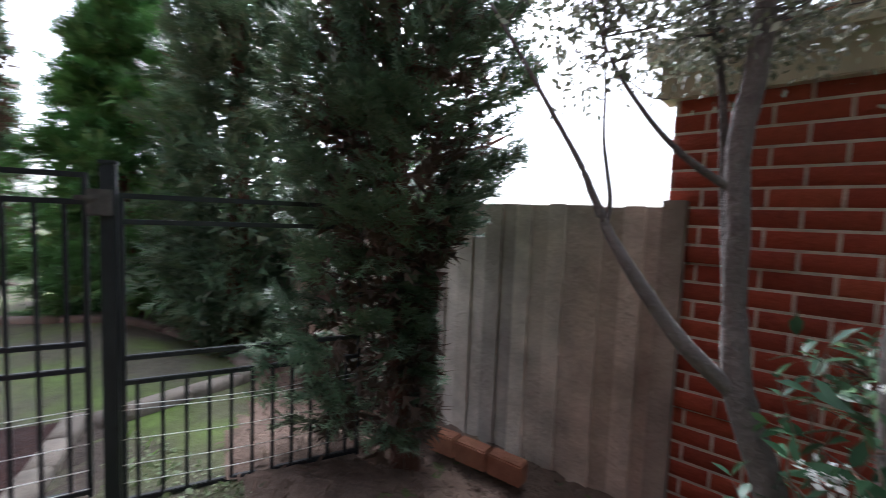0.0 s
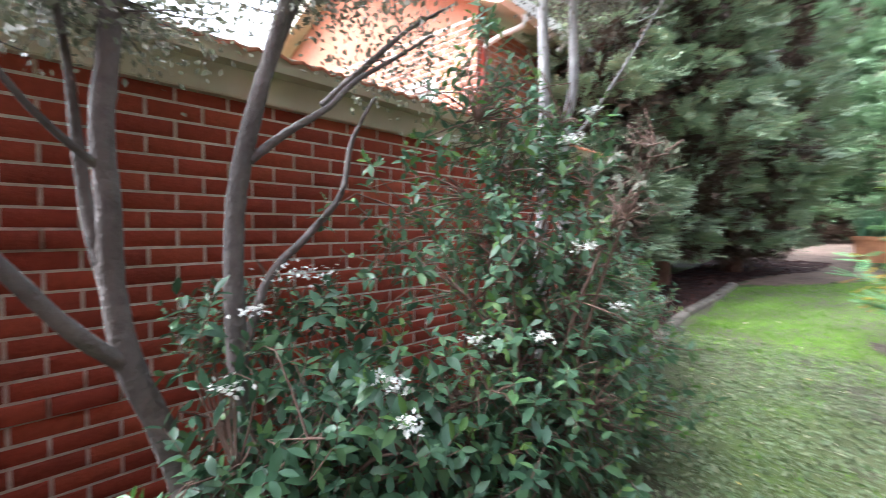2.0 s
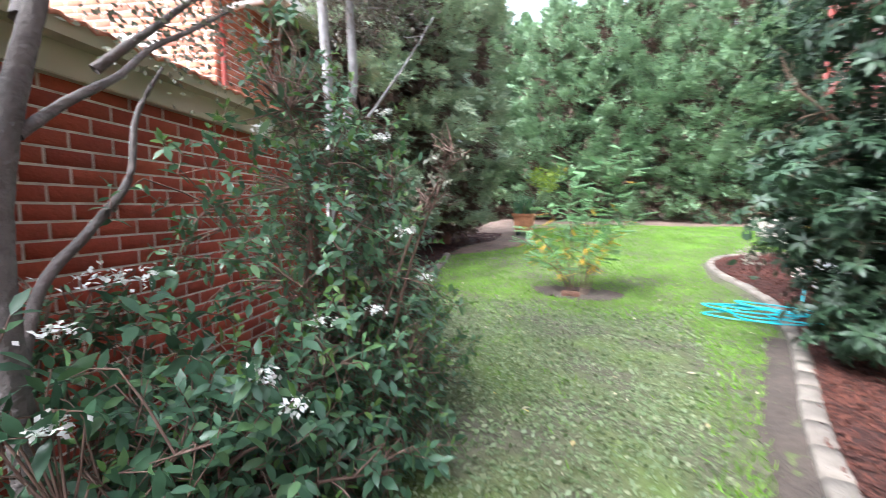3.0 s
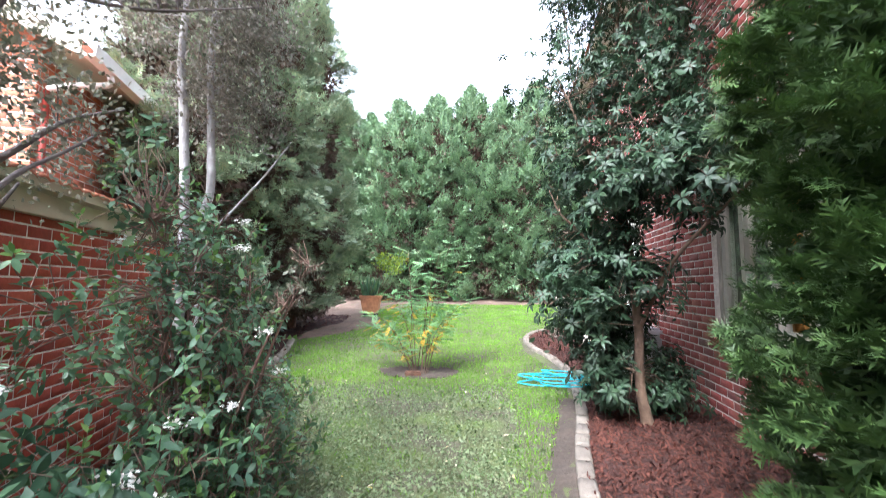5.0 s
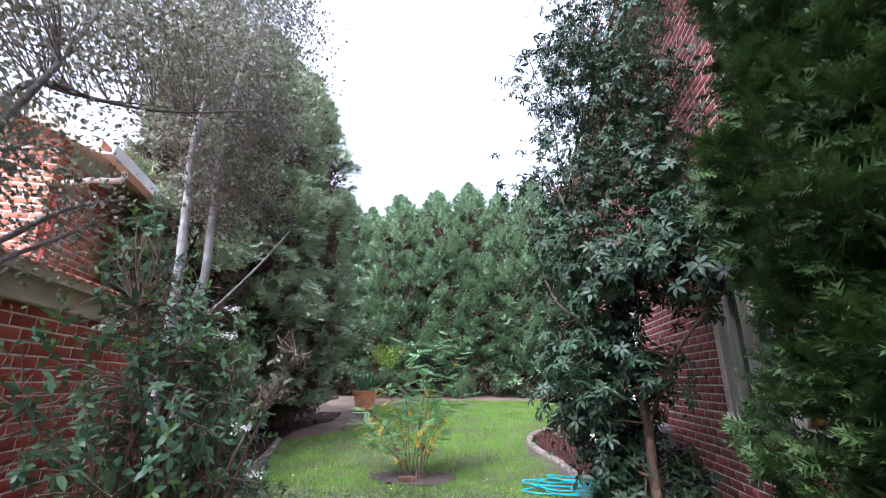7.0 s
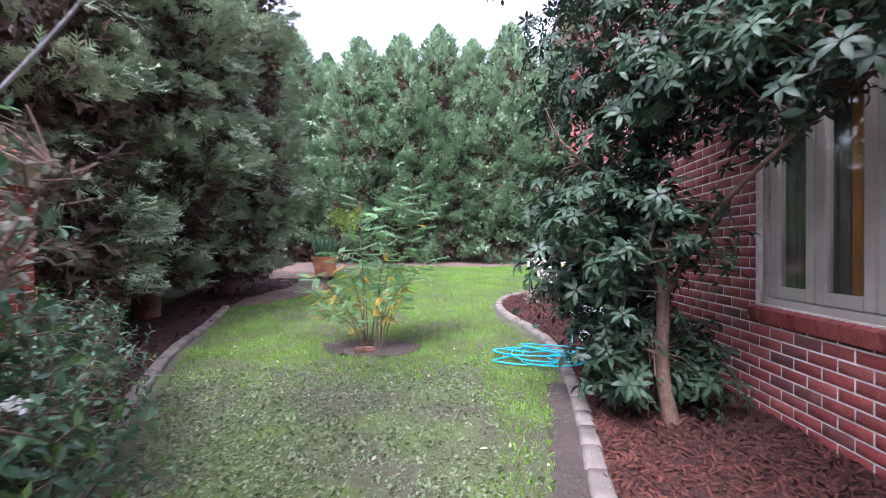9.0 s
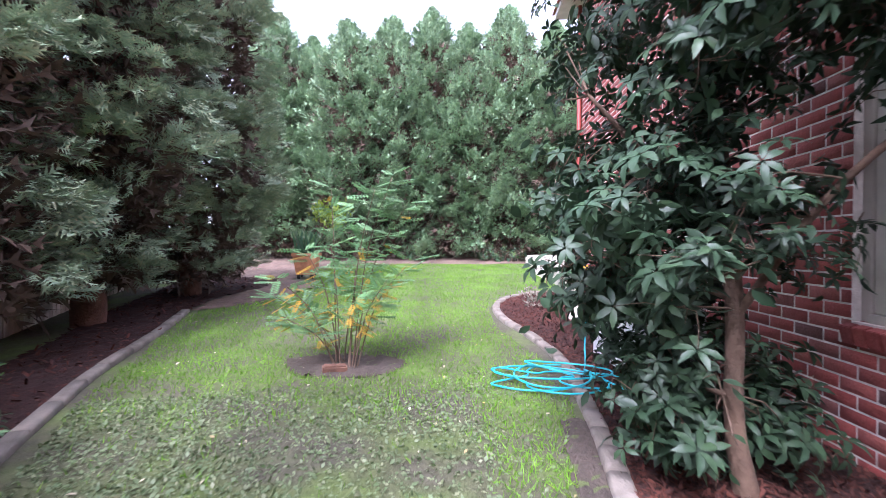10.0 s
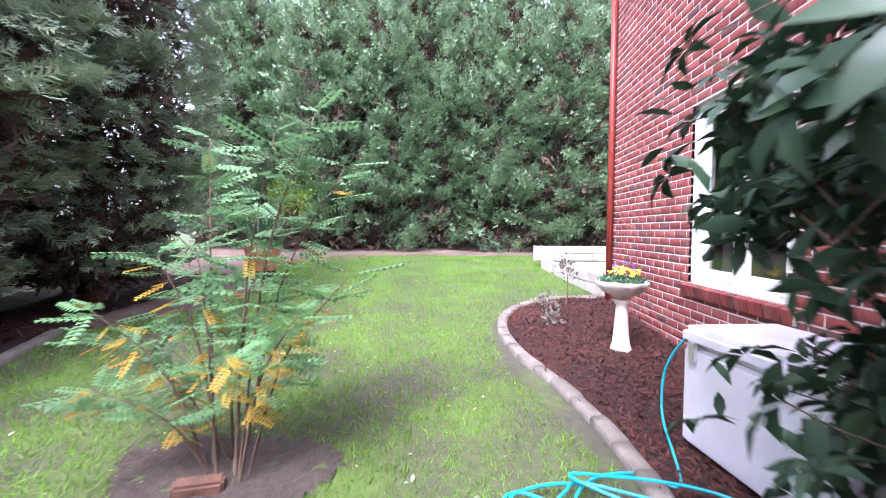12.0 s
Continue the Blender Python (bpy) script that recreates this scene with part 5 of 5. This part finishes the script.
# viburnum and other shrubs at the garage wall
def shrub(label, x, y, blobs, leaf, mat, tip, flowers, name="shrub", stems=26, tips=0.2, per=1.0, sprig=8):
    """A shrub of stems and twigs that end in sprigs of paired leaves, with gaps between the sprigs."""
    z0 = float(ground_z(x, y))
    t = tree_base(name, x, y, label, "shrub")
    P, D = [], []
    for c, r, n in blobs:
        p, d = in_ellipsoid(max(3, int(n * per * 1.35 / sprig)), c, r, 0.3)
        P.append(p)
        D.append(d)
    P, D = np.concatenate(P), np.concatenate(D)
    off = (P[:, :2] - W0) @ OUT
    keep = (off > 0.12) & (P[:, 2] > ground_z(P[:, 0], P[:, 1]) + 0.06)
    P, D = P[keep], D[keep]
    lines = []
    for k in rng.integers(0, len(P), stems):
        b = np.array([x + rng.normal() * 0.12, y + rng.normal() * 0.15, z0 - 0.05])
        mid = b * 0.45 + P[k] * 0.55 + (0, 0, 0.15)
        lines.append([(*b, 0.012), (*mid, 0.008), (*P[k], 0.003)])
    for l in lines:
        part_mesh("stem", tubes_mesh("stem", [l], TWIG, 5, 6), t)
    starts = np.concatenate([smooth_path(l, 5)[4:, :3] for l in lines])
    m = len(P)
    axis = unit(D + rng.normal(size=(m, 3)) * 0.45 + (0, 0, 0.55))
    span = leaf * (1.0 + 0.9 * rng.random(m))
    base = P - axis * span[:, None] * 0.5
    twigs = spread_twigs(base, starts, 0.0025)
    twigs += [[(*a, 0.003), (*((a + b) / 2), 0.0025), (*b, 0.0015)] for a, b in zip(base, P + axis * span[:, None] * 0.5)]
    part_mesh("twigwork", tubes_mesh("twigwork", twigs, TWIG, 2, 4), t)
    b = np.repeat(np.arange(m), sprig)
    i = np.tile(np.arange(sprig), m)
    n = len(b)
    u = (i // 2) / max(1, sprig // 2 - 1)
    side = unit(np.cross(axis, rng.normal(size=(m, 3))))
    other = np.cross(axis, side)
    turn = (i // 2) * 1.6 + (i % 2) * math.pi + rng.normal(size=n) * 0.3
    around = side[b] * np.cos(turn)[:, None] + other[b] * np.sin(turn)[:, None]
    pos = base[b] + axis[b] * (span[b] * u)[:, None]
    along = around * (1.15 - 0.5 * u)[:, None] + axis[b] * (0.25 + 0.5 * u)[:, None] - np.array([0, 0, 0.25])
    up = axis[b] + (0, 0, 0.35)
    s = leaf * (0.7 + 0.5 * rng.random(n)) * (1.1 - 0.3 * u)
    is_tip = (rng.random(m) < tips)[b] & (u > 0.4)
    part_mesh("leaves", scatter("leaves", LEAF, pos[~is_tip], along[~is_tip], s[~is_tip], mat, up[~is_tip], 0.5), t)
    part_mesh("young_leaves", scatter("young_leaves", LEAF, pos[is_tip], along[is_tip] + (0, 0, 0.3), s[is_tip] * 0.85, tip, up[is_tip], 0.5), t, "lighter young leaves")
    for c, r in flowers:
        m = 42
        q = np.array(c) + rng.normal(size=(m, 3)) * np.array([r, r, r * 0.35])
        dz = rng.normal(size=(m, 3)) * 0.5 + (0, 0, 1)
        tagged(part_mesh("flower_head", scatter("flower_head", SMALL, q, np.cross(dz, rng.normal(size=(m, 3))), 0.024, PETAL, dz, 0.3), t, "white flower cluster"), kind="stuff")
    return t


shrub("low viburnum with dark green leaves and white flower heads", -1.35, -0.15, [
    ((-1.26, -0.28, 0.20), (0.38, 0.40, 0.52), 1000), ((-1.22, 0.15, 0.25), (0.42, 0.45, 0.52), 1300), ((-1.10, 0.05, 0.0), (0.42, 0.55, 0.42), 800), ((-1.55, -0.10, 0.68), (0.28, 0.42, 0.32), 190), ((-1.08, 0.50, 0.15), (0.42, 0.45, 0.48), 900), ((-1.35, -0.45, 0.70), (0.2, 0.2, 0.2), 70)],
    0.085, VIB, VIB_TIP, [((-1.04, 0.02, 0.68), 0.03), ((-1.06, 0.06, 0.62), 0.022), ((-1.45, -0.22, 0.98), 0.05), ((-1.40, -0.14, 0.98), 0.045), ((-1.36, -0.36, 0.86), 0.03), ((-1.22, -0.44, 0.66), 0.025), ((-0.90, 0.04, 0.59), 0.022), ((-1.2, 0.45, 0.72), 0.03)], "viburnum_shrub", 22, 0.14)
shrub("tall viburnum with glossy leaves, pale tips and a few white flowers", -1.55, 0.85, [
    ((-1.40, 0.85, 1.10), (0.46, 0.50, 0.58), 1500), ((-1.30, 0.95, 0.55), (0.44, 0.52, 0.55), 1200), ((-1.50, 0.90, 1.55), (0.38, 0.42, 0.32), 520), ((-1.22, 1.2, 0.35), (0.42, 0.55, 0.45), 700), ((-1.75, 0.40, 1.15), (0.25, 0.32, 0.55), 170), ((-1.68, 0.75, 1.95), (0.22, 0.25, 0.34), 200), ((-1.5, 0.35, 1.65), (0.3, 0.3, 0.25), 80), ((-1.62, 0.15, 1.05), (0.3, 0.25, 0.4), 70)],
    0.066, VIB_DARK, VIB_TIP, [((-0.95, 0.75, 1.1), 0.02), ((-1.05, 0.65, 0.75), 0.02), ((-1.4, 1.2, 1.75), 0.025), ((-1.2, 0.9, 1.55), 0.025), ((-1.5, 0.45, 1.55), 0.03), ((-1.0, 1.0, 0.85), 0.02)], "viburnum_shrub", 30, 0.42, 1.0)
shrub("dark shrub pressed against the brick wall", -1.80, -0.35, [((-1.72, -0.42, 0.72), (0.16, 0.26, 0.22), 240), ((-1.78, -0.1, 0.8), (0.14, 0.25, 0.18), 130)], 0.055, VIB_DARK, VIB_DARK, [], "wall_shrub", 9, 0.0)
shrub("rounded grey-green shrub at the edging", -2.45, 2.35, [((-2.38, 2.35, 0.45), (0.55, 0.65, 0.55), 1500), ((-2.0, 1.95, 0.40), (0.5, 0.55, 0.5), 1200), ((-2.75, 2.85, 0.5), (0.4, 0.4, 0.5), 700)], 0.06, VIB, VIB_TIP, [], "rounded_shrub", 16, 0.12)
shrub("pale sprig with cream leaf edges at the shrub's side", -1.35, 1.0, [((-0.82, 0.85, 1.42), (0.12, 0.14, 0.12), 90), ((-0.95, 0.95, 1.25), (0.12, 0.14, 0.12), 70)], 0.036, PITTO, PITTO, [], "variegated_shrub", 2, 0.4)
for hx, hy, hh in ((0.9, 16.2, 0.9), (1.6, 16.1, 0.8), (3.1, 16.0, 1.2), (-1.6, 16.3, 0.8)):
    shrub("low green shrub at the hedge foot", hx, hy, [((hx, hy, 0.6 + hh * 0.35), (0.6, 0.4, hh * 0.55), 350)], 0.10, VIB, VIB_TIP, [], "hedge_shrub", 6, 0.35)


# young pinnate-leaved shrub in the lawn
def pinnate_shrub():
    x, y = -1.10, 5.30
    z0 = float(ground_z(x, y))
    t = tree_base("pinnate_shrub", x, y, "young shrub with feathery pinnate leaves, some turning yellow", "shrub")
    P, A, lines = [], [], []
    tops = ((0.48, 0.1, 2.0), (0.62, 0.2, 1.72), (0.34, -0.1, 1.85), (0.1, 0.2, 1.3), (-0.15, 0.0, 1.25), (-0.45, 0.1, 1.2), (-0.72, -0.1, 0.95), (-0.82, 0.1, 0.72), (-0.55, -0.25, 0.55), (0.5, -0.2, 0.95), (0.68, 0.05, 1.1), (0.2, -0.3, 0.75), (-0.25, 0.3, 1.9))
    for dx, dy, dz in tops:
        top = np.array([x + dx, y + dy, z0 + dz])
        b = np.array([x + 0.12 * dx + rng.normal() * 0.05, y + rng.normal() * 0.05, z0 - 0.03])
        mid = np.array([b[0] * 0.62 + top[0] * 0.38, b[1] * 0.62 + top[1] * 0.38, z0 + dz * 0.6])
        line = [(*b, 0.008), (*mid, 0.006), (*top, 0.0025)]
        lines.append(line)
        for k, q in enumerate(smooth_path(line, 9)[6:, :3]):
            for _ in range(2 + k % 2):
                aa = rng.random() * 6.28
                P.append(q)
                A.append((math.cos(aa) + 0.7 * dx, math.sin(aa) + 0.4 * dy, 0.45 * rng.random()))
    for l in lines:
        part_mesh("stem", tubes_mesh("stem", [l], BARK_TAN, 6, 6), t)
    P, A = np.array(P), np.array(A)
    f = (P[:, 2] - z0) / 1.5
    yel = rng.random(len(P)) < np.clip(0.78 - 0.80 * f, 0.03, 1)
    up = np.tile([0, 0, 1.0], (len(P), 1))
    s = 0.29 * (0.6 + 0.6 * rng.random(len(P)))
    part_mesh("leaves", scatter("leaves", PINNA, P[~yel], A[~yel], s[~yel], PINNATE, up[~yel], 0.4), t)
    part_mesh("yellow_leaves", scatter("yellow_leaves", PINNA, P[yel], A[yel] - (0, 0, 0.6), s[yel] * 0.62, YELLOW, up[yel], 0.5), t, "yellow ageing leaves")
    bm = boxes(((-0.12, -0.05, -0.02), (0.12, 0.05, 0.06)), bevel=0.015)
    bm.transform(pose(x - 0.05, y - 0.18, float(ground_z(x, y - 0.18)) + 0.01, 6, 4, 25))
    tagged(link_mesh("garden_brick", bm, OLD_BRICK), "half-buried reddish brick at the shrub's foot", "brick")


pinnate_shrub()


# planter with a lemon bush
def planter():
    x, y = -3.95, 11.6
    z = float(ground_z(x, y))
    t = thing("planter", (x, y, z), "square terracotta planter on feet with strappy plants", "planter", turn=10)
    m = pose(x, y, z, 0, 0, 10)
    bm = bmesh.new()
    lo = [bm.verts.new((sx * 0.22, sy * 0.22, 0.10)) for sx, sy in ((-1, -1), (1, -1), (1, 1), (-1, 1))]
    hi = [bm.verts.new((sx * 0.30, sy * 0.30, 0.62)) for sx, sy in ((-1, -1), (1, -1), (1, 1), (-1, 1))]
    bm.faces.new(lo[::-1])
    bm.faces.new(hi)
    for i in range(4):
        j = (i + 1) % 4
        bm.faces.new((lo[i], lo[j], hi[j], hi[i]))
    bm.transform(m)
    part("bowl", bm, TERRACOTTA, t)
    bm = boxes(((-0.32, -0.32, 0.56), (0.32, -0.27, 0.64)), ((-0.32, 0.27, 0.56), (0.32, 0.32, 0.64)), ((-0.32, -0.27, 0.56), (-0.27, 0.27, 0.64)), ((0.27, -0.27, 0.56), (0.32, 0.27, 0.64)), bevel=0.01)
    bm.transform(m)
    part("rim", bm, TERRACOTTA, t)
    for sx in (-1, 1):
        for sy in (-1, 1):
            bm = boxes(((sx * 0.16 - 0.04, sy * 0.16 - 0.04, -0.02), (sx * 0.16 + 0.04, sy * 0.16 + 0.04, 0.11)), bevel=0.008)
            bm.transform(m)
            part("foot", bm, BLACK_IRON, t)
    b = tree_base("potted_bush", x + 0.1, y, "lime-green lemon bush growing in the planter", "shrub")
    stems = [[(x + 0.12, y, z + 0.55, 0.012), (x + 0.3 + 0.1 * i, y, z + 1.1, 0.008), (x + 0.35 + 0.2 * i, y + 0.1, z + 1.6, 0.004)] for i in range(3)]
    for l in stems:
        part_mesh("stem", tubes_mesh("stem", [l], BARK_TAN, 5, 6), b)
    p, d = clustered(420, cloud(40, (x + 0.62, y, z + 1.65), (0.55, 0.4, 0.32)), 0.07)
    part_mesh("leaves", scatter("leaves", LEAF, p, d, 0.10, LIME, None), b)
    p = np.column_stack([x + rng.normal(size=40) * 0.09, y + rng.normal(size=40) * 0.09, np.full(40, z + 0.55)])
    part_mesh("strap_tuft", scatter("strap_tuft", BLADE, p, rng.normal(size=(40, 3)) * 0.35 + (0, 0, 1), 0.75, VIB, None, 0.2), b, "upright strappy leaves")


planter()


# bird bath planted with pansies
def bird_bath():
    x, y = 1.76, 7.36
    z = float(ground_z(x, y)) + 0.02
    t = thing("bird_bath", (x, y, z), "cast-stone bird bath planted with yellow pansies", "bird bath")
    m = pose(x, y, z)
    bm = lathe([(0.10, -0.02), (0.10, 0.03), (0.085, 0.06), (0.07, 0.2), (0.058, 0.4), (0.052, 0.45), (0.07, 0.47), (0.075, 0.50), (0.06, 0.52)], 28)
    bm.transform(m)
    part("pedestal", bm, STONEWARE, t, smooth=True)
    bm = lathe([(0.09, 0.52), (0.11, 0.545), (0.19, 0.59), (0.235, 0.64), (0.25, 0.665), (0.25, 0.685), (0.235, 0.69), (0.22, 0.675), (0.01, 0.66)], 36)
    bm.transform(m)
    part("bowl", bm, STONEWARE, t, smooth=True)
    f = thing("pansies", (x, y, z + 0.66), "yellow and violet pansies filling the bowl", "flowers")
    n = 420
    a, r = rng.random(n) * 6.28, 0.24 * np.sqrt(rng.random(n))
    p = np.column_stack([x + r * np.cos(a), y + r * np.sin(a), z + 0.67 + 0.11 * rng.random(n) * (1 - r / 0.3)])
    part_mesh("leaves", scatter("leaves", LEAF, p, rng.normal(size=(n, 3)) + (0, 0, 0.5), 0.05, VIB, None), f)
    for k in range(22):
        a, r = rng.random() * 6.28, 0.23 * math.sqrt(rng.random())
        violet = k < 4
        c = np.array([x + r * math.cos(a) * (0.6 if violet else 1), y + r * math.sin(a), z + 0.75 + 0.06 * rng.random() + (0.07 if violet else 0)])
        face = unit(np.array([0.5 * math.cos(a) - 0.2, -0.8, 0.6]))
        al = np.array([np.cross(face, unit(rng.normal(size=3))) for _ in range(5)])
        part_mesh("flower", scatter("flower", SMALL, np.tile(c, (5, 1)), al, 0.034, PETAL_VIOLET if violet else PETAL_YELLOW, np.tile(face, (5, 1)), 0.2), f)


bird_bath()


# chest by the wall
def chest():
    z = 0.06
    t = thing("storage_chest", (1.95, 5.3, z), "white enamelled chest with a rounded lid and latch", "chest", turn=8)
    m = pose(1.95, 5.30, z, 0, 0, 8)
    bm = boxes(((-0.32, -0.5, 0.0), (0.30, 0.5, 0.60)), bevel=0.025)
    bm.transform(m)
    part("body", bm, CHEST, t)
    bm = boxes(((-0.335, -0.515, 0.607), (0.31, 0.515, 0.72)), bevel=0.035)
    bm.transform(m)
    part("lid", bm, CHEST, t)
    bm = boxes(((-0.35, 0.36, 0.52), (-0.318, 0.42, 0.64)), bevel=0.006)
    bm.transform(m)
    part("latch", bm, WIRE, t, "metal latch")


chest()


# turquoise hose in loose coils
def hose():
    pts = []
    r0 = 0.0085
    def add(cx, cy, rx, ry, a0, a1, n, z0, z1):
        for k in range(n):
            a = radians(a0 + (a1 - a0) * k / n)
            xx, yy = cx + rx * math.cos(a), cy + ry * math.sin(a)
            pts.append((xx, yy, float(ground_z(xx, yy)) + 0.02 + z0 + (z1 - z0) * k / n, r0))
    pts.append((1.62, 5.75, 0.75, r0))
    pts.append((1.56, 5.95, 0.45, r0))
    pts.append((1.52, 5.9, 0.14, r0))
    add(1.15, 4.95, 0.42, 0.42, 60, 200, 7, 0.0, 0.03)
    add(0.80, 4.90, 0.42, 0.30, 200, 540, 14, 0.0, 0.05)
    add(1.05, 4.72, 0.36, 0.26, 170, 520, 14, 0.03, 0.07)
    add(0.98, 4.98, 0.55, 0.22, 150, 500, 14, 0.05, 0.09)
    add(1.30, 4.75, 0.30, 0.20, 120, 470, 12, 0.05, 0.07)
    add(0.95, 4.85, 0.34, 0.36, 110, 400, 12, 0.05, 0.10)
    pts.append((1.5, 4.5, 0.08, r0))
    pts.append((1.75, 4.35, 0.07, r0))
    ob = part_mesh("garden_hose", tubes_mesh("garden_hose", [pts], HOSE, 6, 8))
    tagged(ob, "turquoise garden hose lying in loose coils over the edging", "hose")


hose()

# sapling and seedlings in the curved bed
def sapling(x, y, h, label):
    z = float(ground_z(x, y))
    t = tree_base("sapling", x, y, label, "plant")
    part_mesh("stem", tubes_mesh("stem", [[(x, y, z - 0.02, 0.012), (x + 0.02, y, z + h * 0.5, 0.008), (x - 0.01, y, z + h, 0.004)]], TWIG, 5, 6), t)
    p, d = clustered(70, np.array([[x - 0.03, y, z + h * 0.85], [x + 0.05, y, z + h * 0.7], [x, y, z + h]]), 0.05)
    part_mesh("leaves", scatter("leaves", SMALL, p, d + (0, 0, 0.8), 0.06, DUSTY, None), t)


sapling(1.66, 9.3, 0.62, "thin bare-stemmed sapling with a tuft of grey leaves")
sapling(1.30, 8.9, 0.2, "small seedling in the mulch")
sapling(1.25, 8.2, 0.12, "small seedling in the mulch")

# ---- grass, leaves and bark chips ----
LAWN_POLY = [(0.55, -3.0), (0.6, 1.0), (0.8, 2.6), (1.0, 4.0), (1.05, 5.4), (0.6, 6.8), (0.5, 8.0), (0.8, 9.3), (2.2, 10.0), (2.1, 12.8), (2.0, 15.2), (-4.2, 15.0), (-4.3, 12.5), (-3.4, 11), (-3.5, 8.6), (-4.2, 7.4), (-3.7, 6.0), (-2.9, 4.1), (-2.1, 2.8), (-1.4, 1.6), (-0.8, 0.3), (-0.7, -1.0), (-0.1, -2.0)]


def noise_at(p, k, seed):
    return np.array([noise.noise(Vector((x * k + seed, y * k, seed))) for x, y in p[:, :2]])


def lawn_cover():
    p = scatter_on(LAWN_POLY, 240000, -0.004)
    g = noise_at(p, 0.55, 3.1) + 0.6 * noise_at(p, 1.7, 8.2)
    strip_poly = [(q[0] - 0.22, q[1]) for q in kr if q[1] < 4.2] + [q for q in kr if q[1] < 4.2][::-1]
    soil = inside(SOIL_ROUND, p[:, 0], p[:, 1]) | inside(strip_poly, p[:, 0], p[:, 1])
    far = soft_step(3.6, 5.4, p[:, 1] + 0.35 * p[:, 0] * -0.6)
    strip = soft_step(0.22, 0.40, p[:, 0]) * (p[:, 1] < 4.9) * (p[:, 1] > 0.5)
    density = np.clip(0.02 + 0.5 * g + 0.85 * far + 1.0 * strip, 0.02, 1)
    is_grass = (rng.random(len(p)) < density) & ~soil
    q = p[is_grass]
    up = rng.normal(size=(len(q), 3)) * 0.65 + (0, 0, 0.8)
    tagged(part_mesh("grass", scatter("grass", BLADE, q, up, 0.05 * (0.5 + rng.random(len(q))), GRASS, None, 0.3)), "short green lawn grass", "grass", kind="stuff")
    c = scatter_on([v for v in LAWN_POLY if v[1] < 5.6] + [(-3.5, 5.6), (1.0, 5.6)][:0], 90000, 0.004)
    gc = noise_at(c, 0.8, 5.5) + 0.5 * noise_at(c, 2.5, 1.2)
    ok = (rng.random(len(c)) < np.clip(0.75 + 0.8 * gc - 0.9 * soft_step(3.8, 5.2, c[:, 1]), 0.04, 1)) & ~inside(strip_poly, c[:, 0], c[:, 1]) & ~inside(SOIL_ROUND, c[:, 0], c[:, 1])
    ok &= (rng.random(len(c)) < 1 - 0.8 * soft_step(0.30, 0.48, c[:, 0]))
    near = c[ok]
    tagged(part_mesh("ground_cover", scatter("ground_cover", SMALL, near, rng.normal(size=near.shape) * (1, 1, 0.3), 0.032 * (0.5 + 0.9 * rng.random(len(near))), CLOVER, np.tile([0, 0, 1.0], (len(near), 1)), 1.0)), "low grey-green weeds over thin soil", "ground cover", kind="stuff")
    l = scatter_on(LAWN_POLY, 900, 0.012)
    l = l[l[:, 1] < 9]
    tagged(part_mesh("leaf_litter", scatter("leaf_litter", LEAF, l, rng.normal(size=l.shape) * (1, 1, 0.1), 0.035 * (0.5 + rng.random(len(l)) ** 2 * 1.3), LITTER, np.tile([0, 0, 1.0], (len(l), 1)), 0.4)), "pale fallen leaves on the lawn", "leaves", kind="stuff")


lawn_cover()


def chips(poly, n, size, label, mat=CHIP, lift=0.03):
    p = scatter_on(poly, n, lift)
    s = size * (0.5 + rng.random(len(p)))
    shape = (np.array([[-0.16, 0, 0], [0.16, 0, 0], [0.13, 1, 0.02], [-0.13, 1, 0], [0, 0.5, 0.14]]), np.array([[0, 1, 4], [1, 2, 4], [2, 3, 4], [3, 0, 4]]))
    tagged(part_mesh("bark_chips", scatter("bark_chips", shape, p, rng.normal(size=p.shape) * (1, 1, 0.3), s, mat, np.tile([0, 0, 1.0], (len(p), 1)), 0.6)), label, "mulch", kind="stuff")


chips([q for q in kr if q[1] > 0.4] + [(2.45, 9.7), (2.45, 0.4)], 42000, 0.036, "red-brown bark chips in the bed by the house")
chips(BED_LEFT, 9000, 0.06, "dark bark chips under the shrubs")
chips(BED_GATE, 5000, 0.04, "dry leaves and bark over the soil by the fence", DRY_SPRAY, 0.02)

# ---- single bricks, last ----
lay_bricks()
